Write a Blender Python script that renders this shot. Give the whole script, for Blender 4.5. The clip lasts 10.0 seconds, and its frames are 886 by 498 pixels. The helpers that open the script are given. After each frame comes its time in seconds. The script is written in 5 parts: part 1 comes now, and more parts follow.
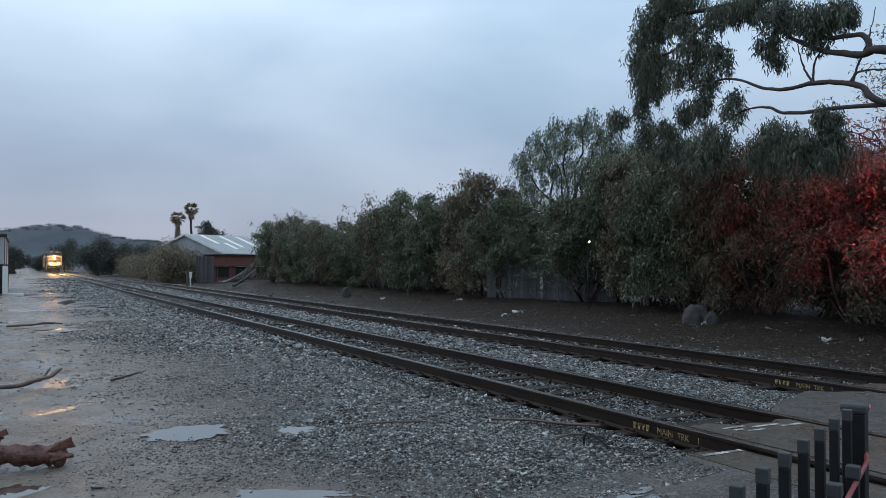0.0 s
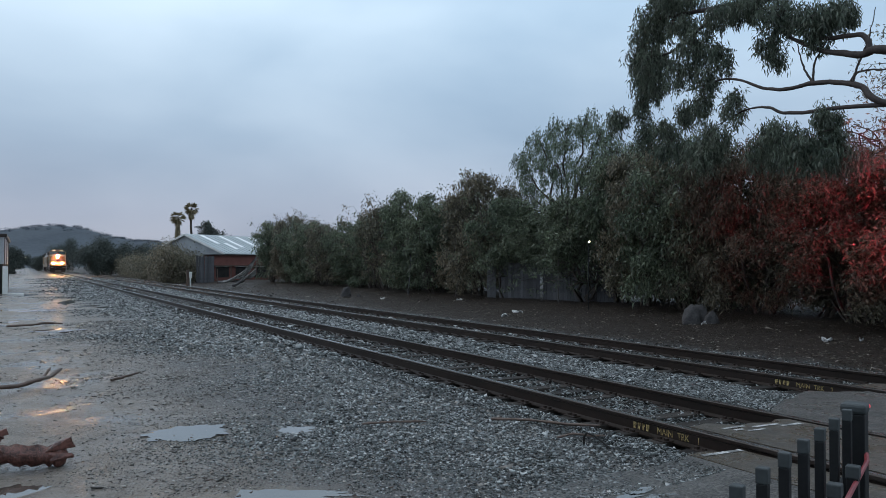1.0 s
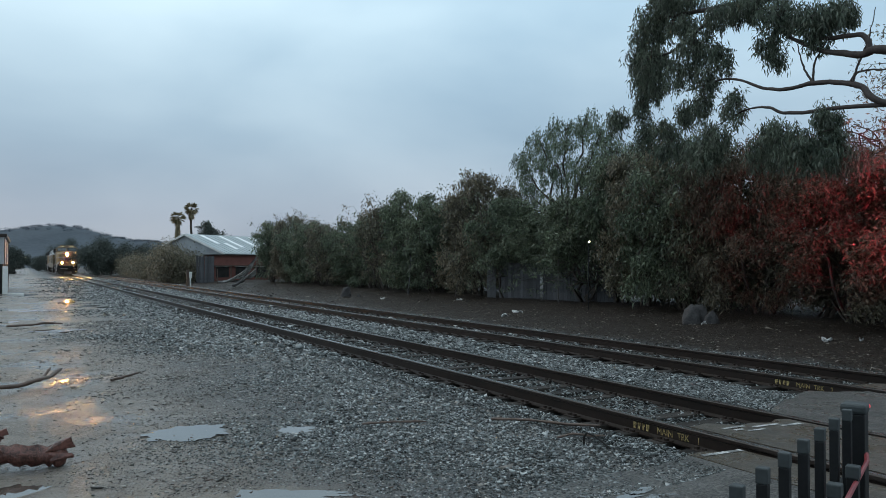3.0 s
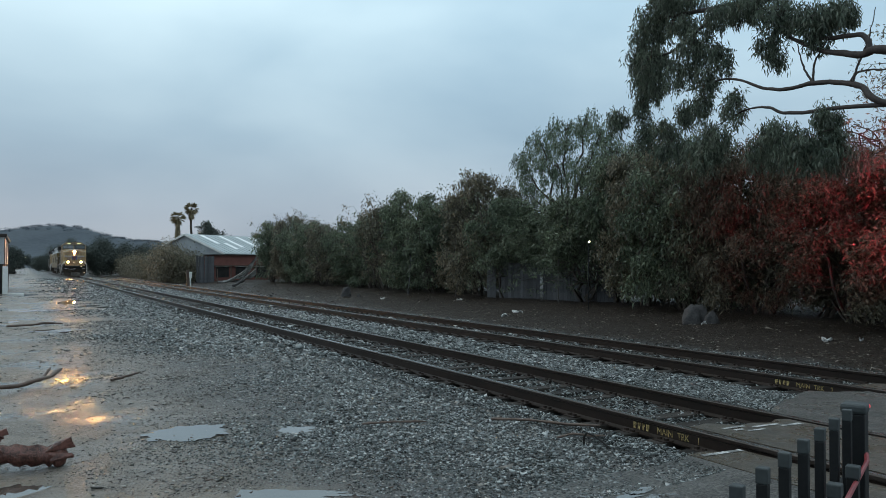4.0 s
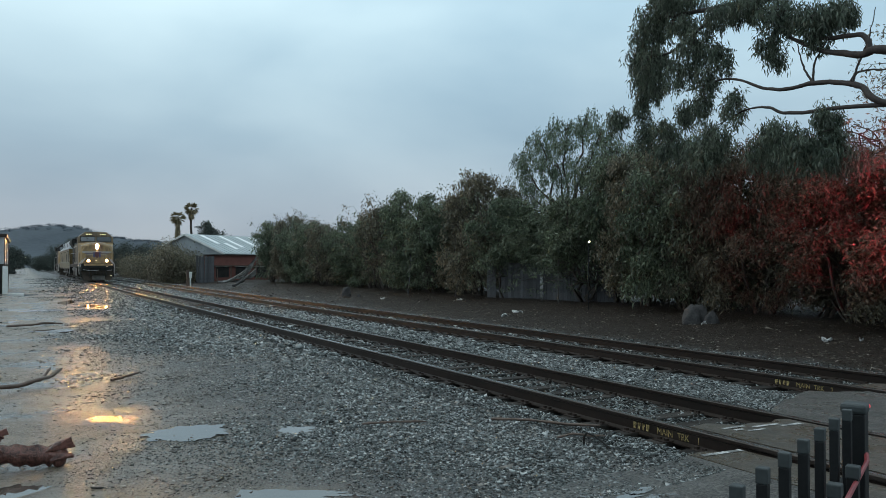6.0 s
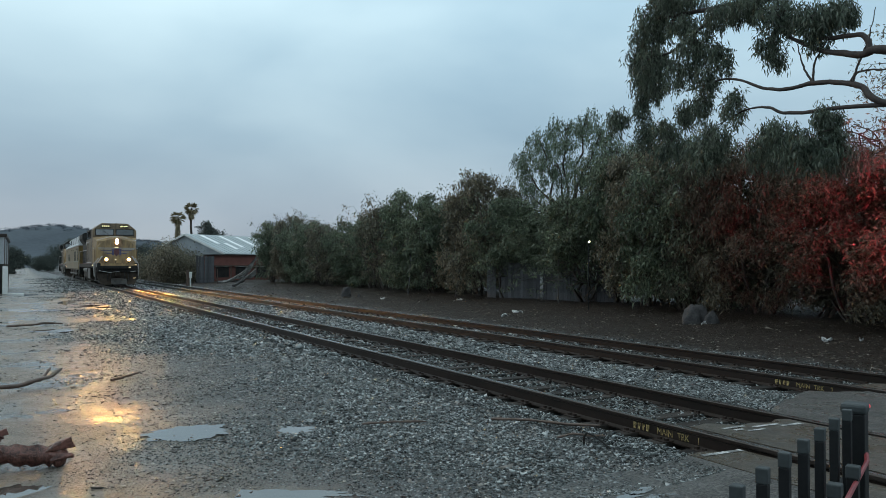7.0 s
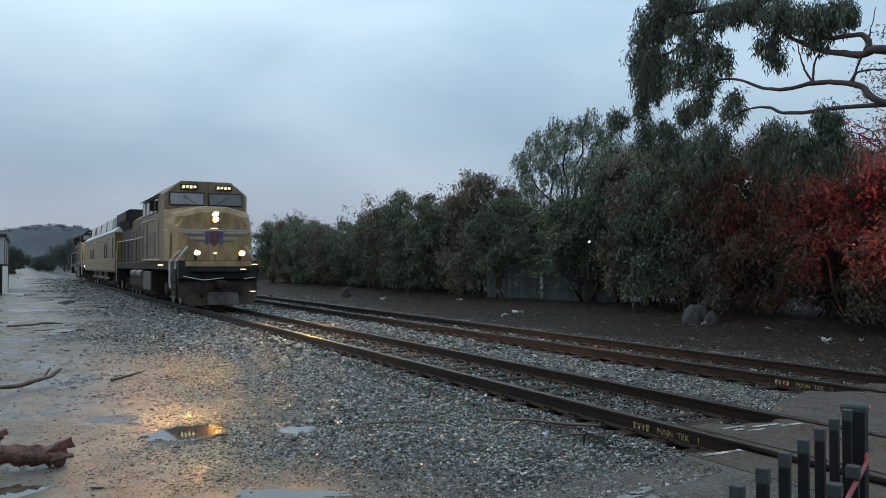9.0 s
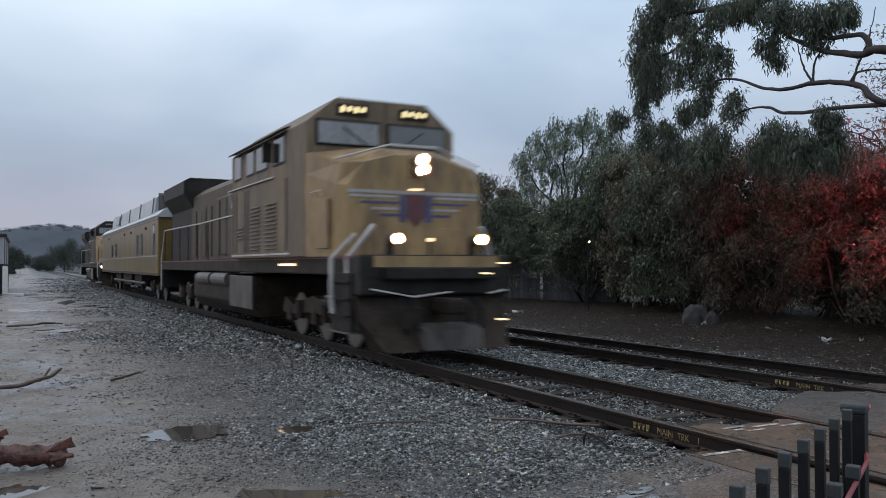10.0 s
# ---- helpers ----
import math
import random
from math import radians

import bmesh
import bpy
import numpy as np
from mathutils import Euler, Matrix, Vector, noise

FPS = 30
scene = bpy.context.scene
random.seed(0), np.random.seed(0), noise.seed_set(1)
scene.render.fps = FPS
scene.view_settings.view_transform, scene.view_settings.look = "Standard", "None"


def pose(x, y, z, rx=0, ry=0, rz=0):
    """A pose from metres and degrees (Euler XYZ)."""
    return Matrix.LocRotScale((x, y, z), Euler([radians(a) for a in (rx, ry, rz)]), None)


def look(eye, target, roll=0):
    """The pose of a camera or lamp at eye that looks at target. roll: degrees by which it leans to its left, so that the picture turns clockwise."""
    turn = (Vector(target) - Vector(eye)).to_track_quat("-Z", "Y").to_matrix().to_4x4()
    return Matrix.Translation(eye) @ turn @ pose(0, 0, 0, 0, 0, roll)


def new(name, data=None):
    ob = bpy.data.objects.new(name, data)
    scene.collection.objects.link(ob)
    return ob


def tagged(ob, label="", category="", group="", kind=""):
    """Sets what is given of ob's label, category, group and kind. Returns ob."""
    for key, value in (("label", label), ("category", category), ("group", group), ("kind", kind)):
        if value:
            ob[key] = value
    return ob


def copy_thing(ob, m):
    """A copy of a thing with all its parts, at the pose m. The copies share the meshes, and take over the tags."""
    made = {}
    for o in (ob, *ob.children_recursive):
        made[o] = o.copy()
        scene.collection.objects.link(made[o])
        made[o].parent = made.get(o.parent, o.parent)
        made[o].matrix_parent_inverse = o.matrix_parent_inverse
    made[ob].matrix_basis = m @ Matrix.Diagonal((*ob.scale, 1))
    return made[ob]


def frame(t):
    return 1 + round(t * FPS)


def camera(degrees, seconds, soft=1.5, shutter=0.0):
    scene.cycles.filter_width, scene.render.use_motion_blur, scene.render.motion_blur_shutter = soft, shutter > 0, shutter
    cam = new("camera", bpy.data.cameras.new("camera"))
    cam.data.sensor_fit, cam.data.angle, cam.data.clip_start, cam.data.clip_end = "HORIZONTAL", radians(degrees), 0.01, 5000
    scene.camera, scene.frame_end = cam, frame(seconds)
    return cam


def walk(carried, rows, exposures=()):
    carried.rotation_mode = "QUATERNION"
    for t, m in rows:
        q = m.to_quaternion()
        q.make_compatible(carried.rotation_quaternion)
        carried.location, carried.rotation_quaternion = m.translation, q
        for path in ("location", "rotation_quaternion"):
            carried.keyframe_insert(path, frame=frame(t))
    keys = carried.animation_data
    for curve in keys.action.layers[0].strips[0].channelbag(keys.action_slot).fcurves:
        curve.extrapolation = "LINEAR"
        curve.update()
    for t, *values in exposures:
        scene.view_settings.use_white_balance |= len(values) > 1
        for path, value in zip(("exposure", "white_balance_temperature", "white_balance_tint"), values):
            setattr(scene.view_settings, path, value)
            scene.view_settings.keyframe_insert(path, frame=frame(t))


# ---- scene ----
cam = camera(56.8, 10.0, soft=0.85, shutter=0.5)
EYE = (0.0, 0.0, 1.81)
YAW, PITCH = radians(27.16), radians(1.146)
AIM = (math.sin(YAW) * math.cos(PITCH), math.cos(YAW) * math.cos(PITCH), 1.81 + math.sin(PITCH))
STAND = look(EYE, AIM)
walk(cam, [(0.0, STAND), (10.0, STAND)],
     exposures=[(0.0, 0.08, 6480, 15), (3.0, 0.10, 6600, 7), (5.5, 0.10, 6720, 4), (7.8, 0.06, 6600, 3), (8.8, 0.08, 6600, 8), (9.4, 0.10, 6550, 14), (10.0, 0.12, 6880, 19)])

# ---- world, sun, lamps ----
world = bpy.data.worlds.new("dusk_sky")
scene.world = world
world.use_nodes = True
wn, wl = world.node_tree.nodes, world.node_tree.links
wn.clear()
w_out = wn.new("ShaderNodeOutputWorld")
w_bg = wn.new("ShaderNodeBackground")
w_sky = wn.new("ShaderNodeTexSky")
w_sky.sky_type = "NISHITA"
w_sky.sun_disc = False
w_sky.sun_elevation = radians(6)
w_sky.sun_rotation = radians(-40)
w_sky.air_density, w_sky.dust_density = 1.5, 3.0
w_co = wn.new("ShaderNodeTexCoord")
w_sep = wn.new("ShaderNodeSeparateXYZ")
wl.new(w_co.outputs["Generated"], w_sep.inputs[0])
w_ramp = wn.new("ShaderNodeValToRGB")
wl.new(w_sep.outputs["Z"], w_ramp.inputs[0])
cr = w_ramp.color_ramp
cr.elements[0].position, cr.elements[0].color = 0.0, (0.42, 0.465, 0.54, 1)
cr.elements[1].position, cr.elements[1].color = 0.9, (0.74, 0.88, 1.0, 1)
for p, c in ((0.06, (0.41, 0.495, 0.615, 1)), (0.15, (0.44, 0.59, 0.745, 1)), (0.30, (0.64, 0.86, 1.04, 1))):
    e = cr.elements.new(p)
    e.color = c
w_map = wn.new("ShaderNodeMapping")
w_map.inputs["Scale"].default_value = (1.0, 1.0, 2.2)
wl.new(w_co.outputs["Generated"], w_map.inputs[0])
w_noise = wn.new("ShaderNodeTexNoise")
w_noise.inputs["Scale"].default_value = 2.6
w_noise.inputs["Detail"].default_value = 5
w_noise.inputs["Roughness"].default_value = 0.42
w_noise.inputs["Distortion"].default_value = 0.15
wl.new(w_map.outputs[0], w_noise.inputs["Vector"])
w_nr = wn.new("ShaderNodeValToRGB")
w_nr.color_ramp.elements[0].position, w_nr.color_ramp.elements[0].color = 0.30, (0.76, 0.81, 0.86, 1)
w_nr.color_ramp.elements[1].position, w_nr.color_ramp.elements[1].color = 0.72, (1.28, 1.22, 1.17, 1)
wl.new(w_noise.outputs["Fac"], w_nr.inputs[0])
w_mul = wn.new("ShaderNodeMixRGB")
w_mul.blend_type = "MULTIPLY"
w_mul.inputs[0].default_value = 1.0
wl.new(w_ramp.outputs[0], w_mul.inputs[1])
wl.new(w_nr.outputs[0], w_mul.inputs[2])
w_scl = wn.new("ShaderNodeMixRGB")
w_scl.blend_type = "MULTIPLY"
w_scl.inputs[0].default_value = 1.0
w_scl.inputs[2].default_value = (0.06, 0.06, 0.06, 1)
wl.new(w_sky.outputs[0], w_scl.inputs[1])
w_add = wn.new("ShaderNodeMixRGB")
w_add.inputs[0].default_value = 0.88
wl.new(w_scl.outputs[0], w_add.inputs[1])
wl.new(w_mul.outputs[0], w_add.inputs[2])
wl.new(w_add.outputs[0], w_bg.inputs[0])
w_bg.inputs[1].default_value = 1.0
wl.new(w_bg.outputs[0], w_out.inputs[0])

sun = new("sun", bpy.data.lights.new("sun", "SUN"))
sun.data.energy, sun.data.angle, sun.data.color = 0.35, radians(30), (1.0, 0.93, 0.86)
sun.matrix_basis = look((-40, 60, 60), (0, 0, 0))

# the flashing signal of the level crossing stands just beyond the view and reddens the trees
signal = new("crossing_signal_light", bpy.data.lights.new("crossing_signal_light", "SPOT"))
signal.data.energy, signal.data.color, signal.data.shadow_soft_size = 3800, (1.0, 0.025, 0.075), 0.12
signal.data.spot_size, signal.data.spot_blend = radians(40), 1.0
signal.matrix_basis = look((13.4, 6.4, 3.1), (19.4, 13.9, 3.7))


# ---- materials ----
def mat(name, c1, c2, rough=0.7, scale=4.0, fine=60.0, bump=0.3, metal=0.0, rough2=None, dist=0.01, island=0.0, obrand=0.0, spec=0.5, mid=(0.35, 0.65), translucent=0.0, fw=0.4, tones=None, streak=1.0):
    m = bpy.data.materials.new(name)
    m.use_nodes = True
    n, l = m.node_tree.nodes, m.node_tree.links
    b = n["Principled BSDF"]
    co = n.new("ShaderNodeTexCoord")
    big = n.new("ShaderNodeTexNoise")
    big.inputs["Scale"].default_value, big.inputs["Detail"].default_value = scale, 6
    small = n.new("ShaderNodeTexNoise")
    small.inputs["Scale"].default_value, small.inputs["Detail"].default_value = fine, 4
    run = n.new("ShaderNodeMapping")
    run.inputs["Scale"].default_value = (1.0, 1.0, streak)
    l.new(co.outputs["Object"], run.inputs[0])
    l.new(run.outputs[0], big.inputs["Vector"])
    l.new(run.outputs[0], small.inputs["Vector"])
    mixf = n.new("ShaderNodeMath")
    mixf.operation = "MULTIPLY_ADD"
    mixf.inputs[1].default_value = 1 - fw
    l.new(big.outputs["Fac"], mixf.inputs[0])
    half = n.new("ShaderNodeMath")
    half.operation = "MULTIPLY"
    half.inputs[1].default_value = fw
    l.new(small.outputs["Fac"], half.inputs[0])
    l.new(half.outputs[0], mixf.inputs[2])
    ramp = n.new("ShaderNodeValToRGB")
    ramp.color_ramp.elements[0].position, ramp.color_ramp.elements[0].color = mid[0], (*c1, 1)
    ramp.color_ramp.elements[1].position, ramp.color_ramp.elements[1].color = mid[1], (*c2, 1)
    l.new(mixf.outputs[0], ramp.inputs[0])
    col = ramp.outputs[0]
    if tones:
        # each separate piece takes one of several tones
        g = n.new("ShaderNodeNewGeometry")
        tr_ = n.new("ShaderNodeValToRGB")
        tr_.color_ramp.elements[0].position, tr_.color_ramp.elements[0].color = 0.0, (*tones[0][1], 1)
        tr_.color_ramp.elements[1].position, tr_.color_ramp.elements[1].color = 1.0, (*tones[-1][1], 1)
        for at, c in tones[1:-1]:
            e = tr_.color_ramp.elements.new(at)
            e.color = (*c, 1)
        l.new(g.outputs["Random Per Island"], tr_.inputs[0])
        mm = n.new("ShaderNodeMixRGB")
        mm.blend_type = "MULTIPLY"
        mm.inputs[0].default_value = 1.0
        l.new(tr_.outputs[0], mm.inputs[1])
        l.new(col, mm.inputs[2])
        col = mm.outputs[0]
    for amount, node, out in ((island, "ShaderNodeNewGeometry", "Random Per Island"), (obrand, "ShaderNodeObjectInfo", "Random")):
        if amount:
            g = n.new(node)
            hsv = n.new("ShaderNodeHueSaturation")
            mr = n.new("ShaderNodeMapRange")
            mr.inputs["To Min"].default_value, mr.inputs["To Max"].default_value = 1 - amount, 1 + amount
            l.new(g.outputs[out], mr.inputs["Value"])
            l.new(mr.outputs[0], hsv.inputs["Value"])
            l.new(col, hsv.inputs["Color"])
            col = hsv.outputs[0]
    l.new(col, b.inputs["Base Color"])
    b.inputs["Metallic"].default_value = metal
    b.inputs["Specular IOR Level"].default_value = spec
    if rough2 is None:
        b.inputs["Roughness"].default_value = rough
    else:
        mr = n.new("ShaderNodeMapRange")
        mr.inputs["From Min"].default_value, mr.inputs["From Max"].default_value = 0.35, 0.65
        mr.inputs["To Min"].default_value, mr.inputs["To Max"].default_value = rough, rough2
        l.new(big.outputs["Fac"], mr.inputs["Value"])
        l.new(mr.outputs[0], b.inputs["Roughness"])
    if bump:
        bp = n.new("ShaderNodeBump")
        bp.inputs["Strength"].default_value, bp.inputs["Distance"].default_value = bump, dist
        l.new(mixf.outputs[0], bp.inputs["Height"])
        l.new(bp.outputs[0], b.inputs["Normal"])
    if translucent:
        tr = n.new("ShaderNodeBsdfTranslucent")
        l.new(col, tr.inputs["Color"])
        mx = n.new("ShaderNodeMixShader")
        mx.inputs[0].default_value = translucent
        l.new(b.outputs[0], mx.inputs[1])
        l.new(tr.outputs[0], mx.inputs[2])
        l.new(mx.outputs[0], n["Material Output"].inputs[0])
    return m


def glow(name, color, strength):
    m = bpy.data.materials.new(name)
    m.use_nodes = True
    b = m.node_tree.nodes["Principled BSDF"]
    b.inputs["Base Color"].default_value = (*color, 1)
    b.inputs["Emission Color"].default_value = (*color, 1)
    b.inputs["Emission Strength"].default_value = strength
    return m


def ground_material():
    """Wet grit and mud towards the yard, darker litter beyond the tracks, both with standing wet patches."""
    m = bpy.data.materials.new("wet_ground")
    m.use_nodes = True
    n, l = m.node_tree.nodes, m.node_tree.links
    b = n["Principled BSDF"]
    co = n.new("ShaderNodeTexCoord")
    sep = n.new("ShaderNodeSeparateXYZ")
    l.new(co.outputs["Object"], sep.inputs[0])

    def tex(scale, detail=6, rough=0.6):
        t = n.new("ShaderNodeTexNoise")
        t.inputs["Scale"].default_value, t.inputs["Detail"].default_value, t.inputs["Roughness"].default_value = scale, detail, rough
        l.new(co.outputs["Object"], t.inputs["Vector"])
        return t.outputs["Fac"]

    def ramp(src, a, ca, z, cz):
        r = n.new("ShaderNodeValToRGB")
        r.color_ramp.elements[0].position, r.color_ramp.elements[0].color = a, (*ca, 1)
        r.color_ramp.elements[1].position, r.color_ramp.elements[1].color = z, (*cz, 1)
        l.new(src, r.inputs[0])
        return r.outputs[0]

    def mix(f, a, c):
        x = n.new("ShaderNodeMixRGB")
        l.new(f, x.inputs[0])
        l.new(a, x.inputs[1])
        l.new(c, x.inputs[2])
        return x.outputs[0]

    def step(src, a, z):
        r = n.new("ShaderNodeMapRange")
        r.inputs["From Min"].default_value, r.inputs["From Max"].default_value = a, z
        l.new(src, r.inputs["Value"])
        return r.outputs[0]

    wob = n.new("ShaderNodeMath")
    wob.operation = "MULTIPLY_ADD"
    l.new(tex(0.45), wob.inputs[0])
    wob.inputs[1].default_value = 3.0
    l.new(sep.outputs["X"], wob.inputs[2])
    big, mid, fine, grit = tex(0.55), tex(3.5), tex(22.0, 8, 0.7), tex(90.0, 3, 0.7)
    mud = mix(step(fine, 0.4, 0.66), ramp(mid, 0.35, (0.125, 0.100, 0.080), 0.65, (0.29, 0.242, 0.196)), ramp(grit, 0.42, (0.045, 0.039, 0.034), 0.60, (0.42, 0.39, 0.355)))
    litter = mix(step(fine, 0.45, 0.62), ramp(mid, 0.35, (0.015, 0.011, 0.009), 0.65, (0.042, 0.032, 0.026)), ramp(grit, 0.46, (0.014, 0.011, 0.009), 0.62, (0.14, 0.122, 0.108)))
    gravel = ramp(grit, 0.40, (0.03, 0.032, 0.033), 0.68, (0.20, 0.205, 0.205))
    c = mix(step(wob.outputs[0], 2.9, 4.6), mud, gravel)
    c = mix(step(wob.outputs[0], 13.8, 15.2), c, litter)
    dark = n.new("ShaderNodeMixRGB")
    dark.blend_type = "MULTIPLY"
    dark.inputs[2].default_value = (0.52, 0.52, 0.54, 1)
    l.new(c, dark.inputs[1])
    l.new(dark.outputs[0], b.inputs["Base Color"])
    dull = n.new("ShaderNodeMapRange")
    dull.inputs["From Min"].default_value, dull.inputs["From Max"].default_value = 13.0, 15.0
    dull.inputs["To Min"].default_value, dull.inputs["To Max"].default_value = 0.38, 0.06
    l.new(wob.outputs[0], dull.inputs["Value"])
    l.new(dull.outputs[0], b.inputs["Specular IOR Level"])
    wet = step(big, 0.46, 0.60)
    keep = n.new("ShaderNodeMapRange")
    keep.inputs["From Min"].default_value, keep.inputs["From Max"].default_value = 3.6, 2.4
    l.new(wob.outputs[0], keep.inputs["Value"])
    wk = n.new("ShaderNodeMath")
    wk.operation = "MULTIPLY"
    l.new(wet, wk.inputs[0])
    l.new(keep.outputs[0], wk.inputs[1])
    l.new(wk.outputs[0], dark.inputs[0])
    rr = n.new("ShaderNodeMapRange")
    rr.inputs["To Min"].default_value, rr.inputs["To Max"].default_value = 0.5, 0.2
    l.new(wk.outputs[0], rr.inputs["Value"])
    l.new(rr.outputs[0], b.inputs["Roughness"])
    hs = n.new("ShaderNodeMath")
    hs.operation = "MULTIPLY_ADD"
    hs.inputs[1].default_value = 0.5
    l.new(grit, hs.inputs[0])
    l.new(fine, hs.inputs[2])
    bp = n.new("ShaderNodeBump")
    bp.inputs["Distance"].default_value = 0.05
    st = n.new("ShaderNodeMapRange")
    st.inputs["To Min"].default_value, st.inputs["To Max"].default_value = 0.8, 0.12
    l.new(wk.outputs[0], st.inputs["Value"])
    l.new(st.outputs[0], bp.inputs["Strength"])
    l.new(hs.outputs[0], bp.inputs["Height"])
    l.new(bp.outputs[0], b.inputs["Normal"])
    return m


M_GROUND = ground_material()
M_STONE = mat("ballast_stone", (0.65, 0.65, 0.65), (1.0, 1.0, 1.0), 0.25, 9, 80, 0.3, tones=((0.0, (0.018, 0.020, 0.020)), (0.4, (0.072, 0.080, 0.079)), (0.68, (0.25, 0.27, 0.265)), (0.9, (0.43, 0.45, 0.45)), (1.0, (0.72, 0.73, 0.72))))
M_GRIT = mat("brown_grit", (0.65, 0.62, 0.60), (1.0, 0.97, 0.93), 0.3, 9, 80, 0.2, tones=((0.0, (0.035, 0.032, 0.029)), (0.45, (0.10, 0.092, 0.083)), (0.8, (0.27, 0.255, 0.235)), (1.0, (0.58, 0.56, 0.53))))
M_TIE = mat("tie_wood", (0.008, 0.007, 0.006), (0.040, 0.034, 0.030), 0.7, 3, 45, 0.9, obrand=0.5, spec=0.15)
M_RAIL = mat("wet_rusty_rail_steel", (0.008, 0.006, 0.005), (0.022, 0.014, 0.011), 0.32, 3, 50, 0.15, spec=0.4)
M_RAILTOP = mat("rail_head_steel", (0.28, 0.27, 0.27), (0.42, 0.40, 0.39), 0.22, 2, 40, 0.05, metal=0.9)
M_PLATE = mat("tie_plate_iron", (0.022, 0.016, 0.014), (0.05, 0.034, 0.027), 0.5, 9, 60, 0.3, metal=0.4)
M_PAINT = mat("yellowed_paint", (0.10, 0.07, 0.03), (0.52, 0.40, 0.17), 0.7, 20, 70, 0.2, mid=(0.42, 0.56))
M_ASPHALT = mat("wet_asphalt", (0.013, 0.012, 0.011), (0.17, 0.158, 0.142), 0.55, 1.6, 42, 1.0, rough2=0.22, dist=0.02, fw=0.72, mid=(0.42, 0.66))
M_PANEL = mat("crossing_panel", (0.022, 0.017, 0.013), (0.12, 0.098, 0.072), 0.5, 3.0, 40, 0.8, rough2=0.18, fw=0.6)
M_WHITE = mat("worn_white_paint", (0.14, 0.14, 0.14), (0.60, 0.60, 0.59), 0.4, 9, 60, 0.2, mid=(0.44, 0.56))
M_WATER = mat("puddle_water", (0.05, 0.045, 0.04), (0.07, 0.06, 0.05), 0.03, 2, 9, 0.02, spec=1.0)
M_BARK = mat("bark", (0.035, 0.028, 0.024), (0.09, 0.072, 0.06), 0.85, 6, 40, 0.8)
M_EUCBARK = mat("dark_smooth_bark", (0.022, 0.017, 0.016), (0.065, 0.05, 0.046), 0.75, 3, 30, 0.4)
M_LEAF = mat("bush_leaf", (0.070, 0.100, 0.066), (0.17, 0.195, 0.125), 0.40, 0.35, 3, 0, island=0.65, translucent=0.28)
M_LEAF2 = mat("dry_bush_leaf", (0.085, 0.090, 0.062), (0.22, 0.18, 0.125), 0.40, 0.35, 3, 0, island=0.65, translucent=0.28)
# brownish leaf, darkened further to paint in the deep shade of the near hedge
M_LEAF3 = mat("brownish_leaf_shade_darkened", (0.050, 0.054, 0.039), (0.15, 0.125, 0.087), 0.5, 0.35, 3, 0, island=0.65, translucent=0.22, spec=0.3)
M_PEPPER = mat("pepper_tree_leaf", (0.085, 0.125, 0.085), (0.16, 0.20, 0.14), 0.45, 0.5, 3, 0, island=0.5, translucent=0.3)
M_EUC = mat("eucalyptus_leaf", (0.055, 0.080, 0.060), (0.14, 0.165, 0.12), 0.40, 0.5, 3, 0, island=0.5, translucent=0.3)
M_PALM = mat("palm_frond", (0.15, 0.125, 0.07), (0.29, 0.235, 0.145), 0.6, 1, 5, 0, island=0.4, translucent=0.2)
M_FARLEAF = mat("far_woodland", (0.05, 0.065, 0.06), (0.10, 0.115, 0.10), 0.8, 0.05, 0.6, 0, island=0.3, translucent=0.25)
# distance haze is painted into this blue-grey, for the ridge and its trees
M_HILL = mat("haze_blue_hill_scrub", (0.032, 0.046, 0.062), (0.060, 0.080, 0.102), 0.95, 0.02, 0.25, 0.3)
M_FENCEWOOD = mat("grey_fence_board", (0.035, 0.036, 0.04), (0.10, 0.10, 0.108), 0.75, 3, 40, 0.5, obrand=0.4)
M_ROCK = mat("rough_rock", (0.013, 0.012, 0.013), (0.075, 0.070, 0.070), 0.75, 4, 25, 1.0, dist=0.05)
M_WOOD = mat("wet_red_wood", (0.040, 0.016, 0.012), (0.17, 0.070, 0.054), 0.36, 12, 48, 1.0, dist=0.02, mid=(0.38, 0.62))
M_TWIG = mat("wet_branch", (0.05, 0.032, 0.025), (0.13, 0.085, 0.065), 0.4, 8, 60, 0.5)
M_IRON = mat("black_painted_steel", (0.006, 0.007, 0.008), (0.014, 0.015, 0.016), 0.5, 5, 70, 0.15, spec=0.2)
M_GREYCAP = mat("grey_plastic_cap", (0.020, 0.026, 0.028), (0.040, 0.048, 0.050), 0.55, 9, 60, 0.2)
# the signal's red reflection on the guard rail is put into its base colour
M_REDLIT = mat("red_lit_rail", (0.15, 0.022, 0.028), (0.28, 0.045, 0.05), 0.45, 8, 60, 0.2)
M_WALLW = mat("white_corrugated_wall", (0.27, 0.29, 0.31), (0.40, 0.42, 0.44), 0.6, 1, 12, 0.2)
M_ROOFM = mat("grey_metal_roof", (0.30, 0.345, 0.36), (0.42, 0.47, 0.48), 0.4, 0.8, 10, 0.1, metal=0.2)
M_SKYL = mat("roof_light_panel", (0.78, 0.80, 0.80), (0.88, 0.89, 0.89), 0.35, 2, 10, 0)
M_REDWALL = mat("red_boards", (0.11, 0.035, 0.028), (0.18, 0.065, 0.05), 0.7, 2, 20, 0.2)
M_TARP = mat("torn_tarp", (0.05, 0.05, 0.048), (0.30, 0.29, 0.28), 0.5, 3, 20, 0.4)
M_BOARDW = mat("white_enamel", (0.6, 0.6, 0.58), (0.75, 0.75, 0.73), 0.5, 4, 30, 0.1)
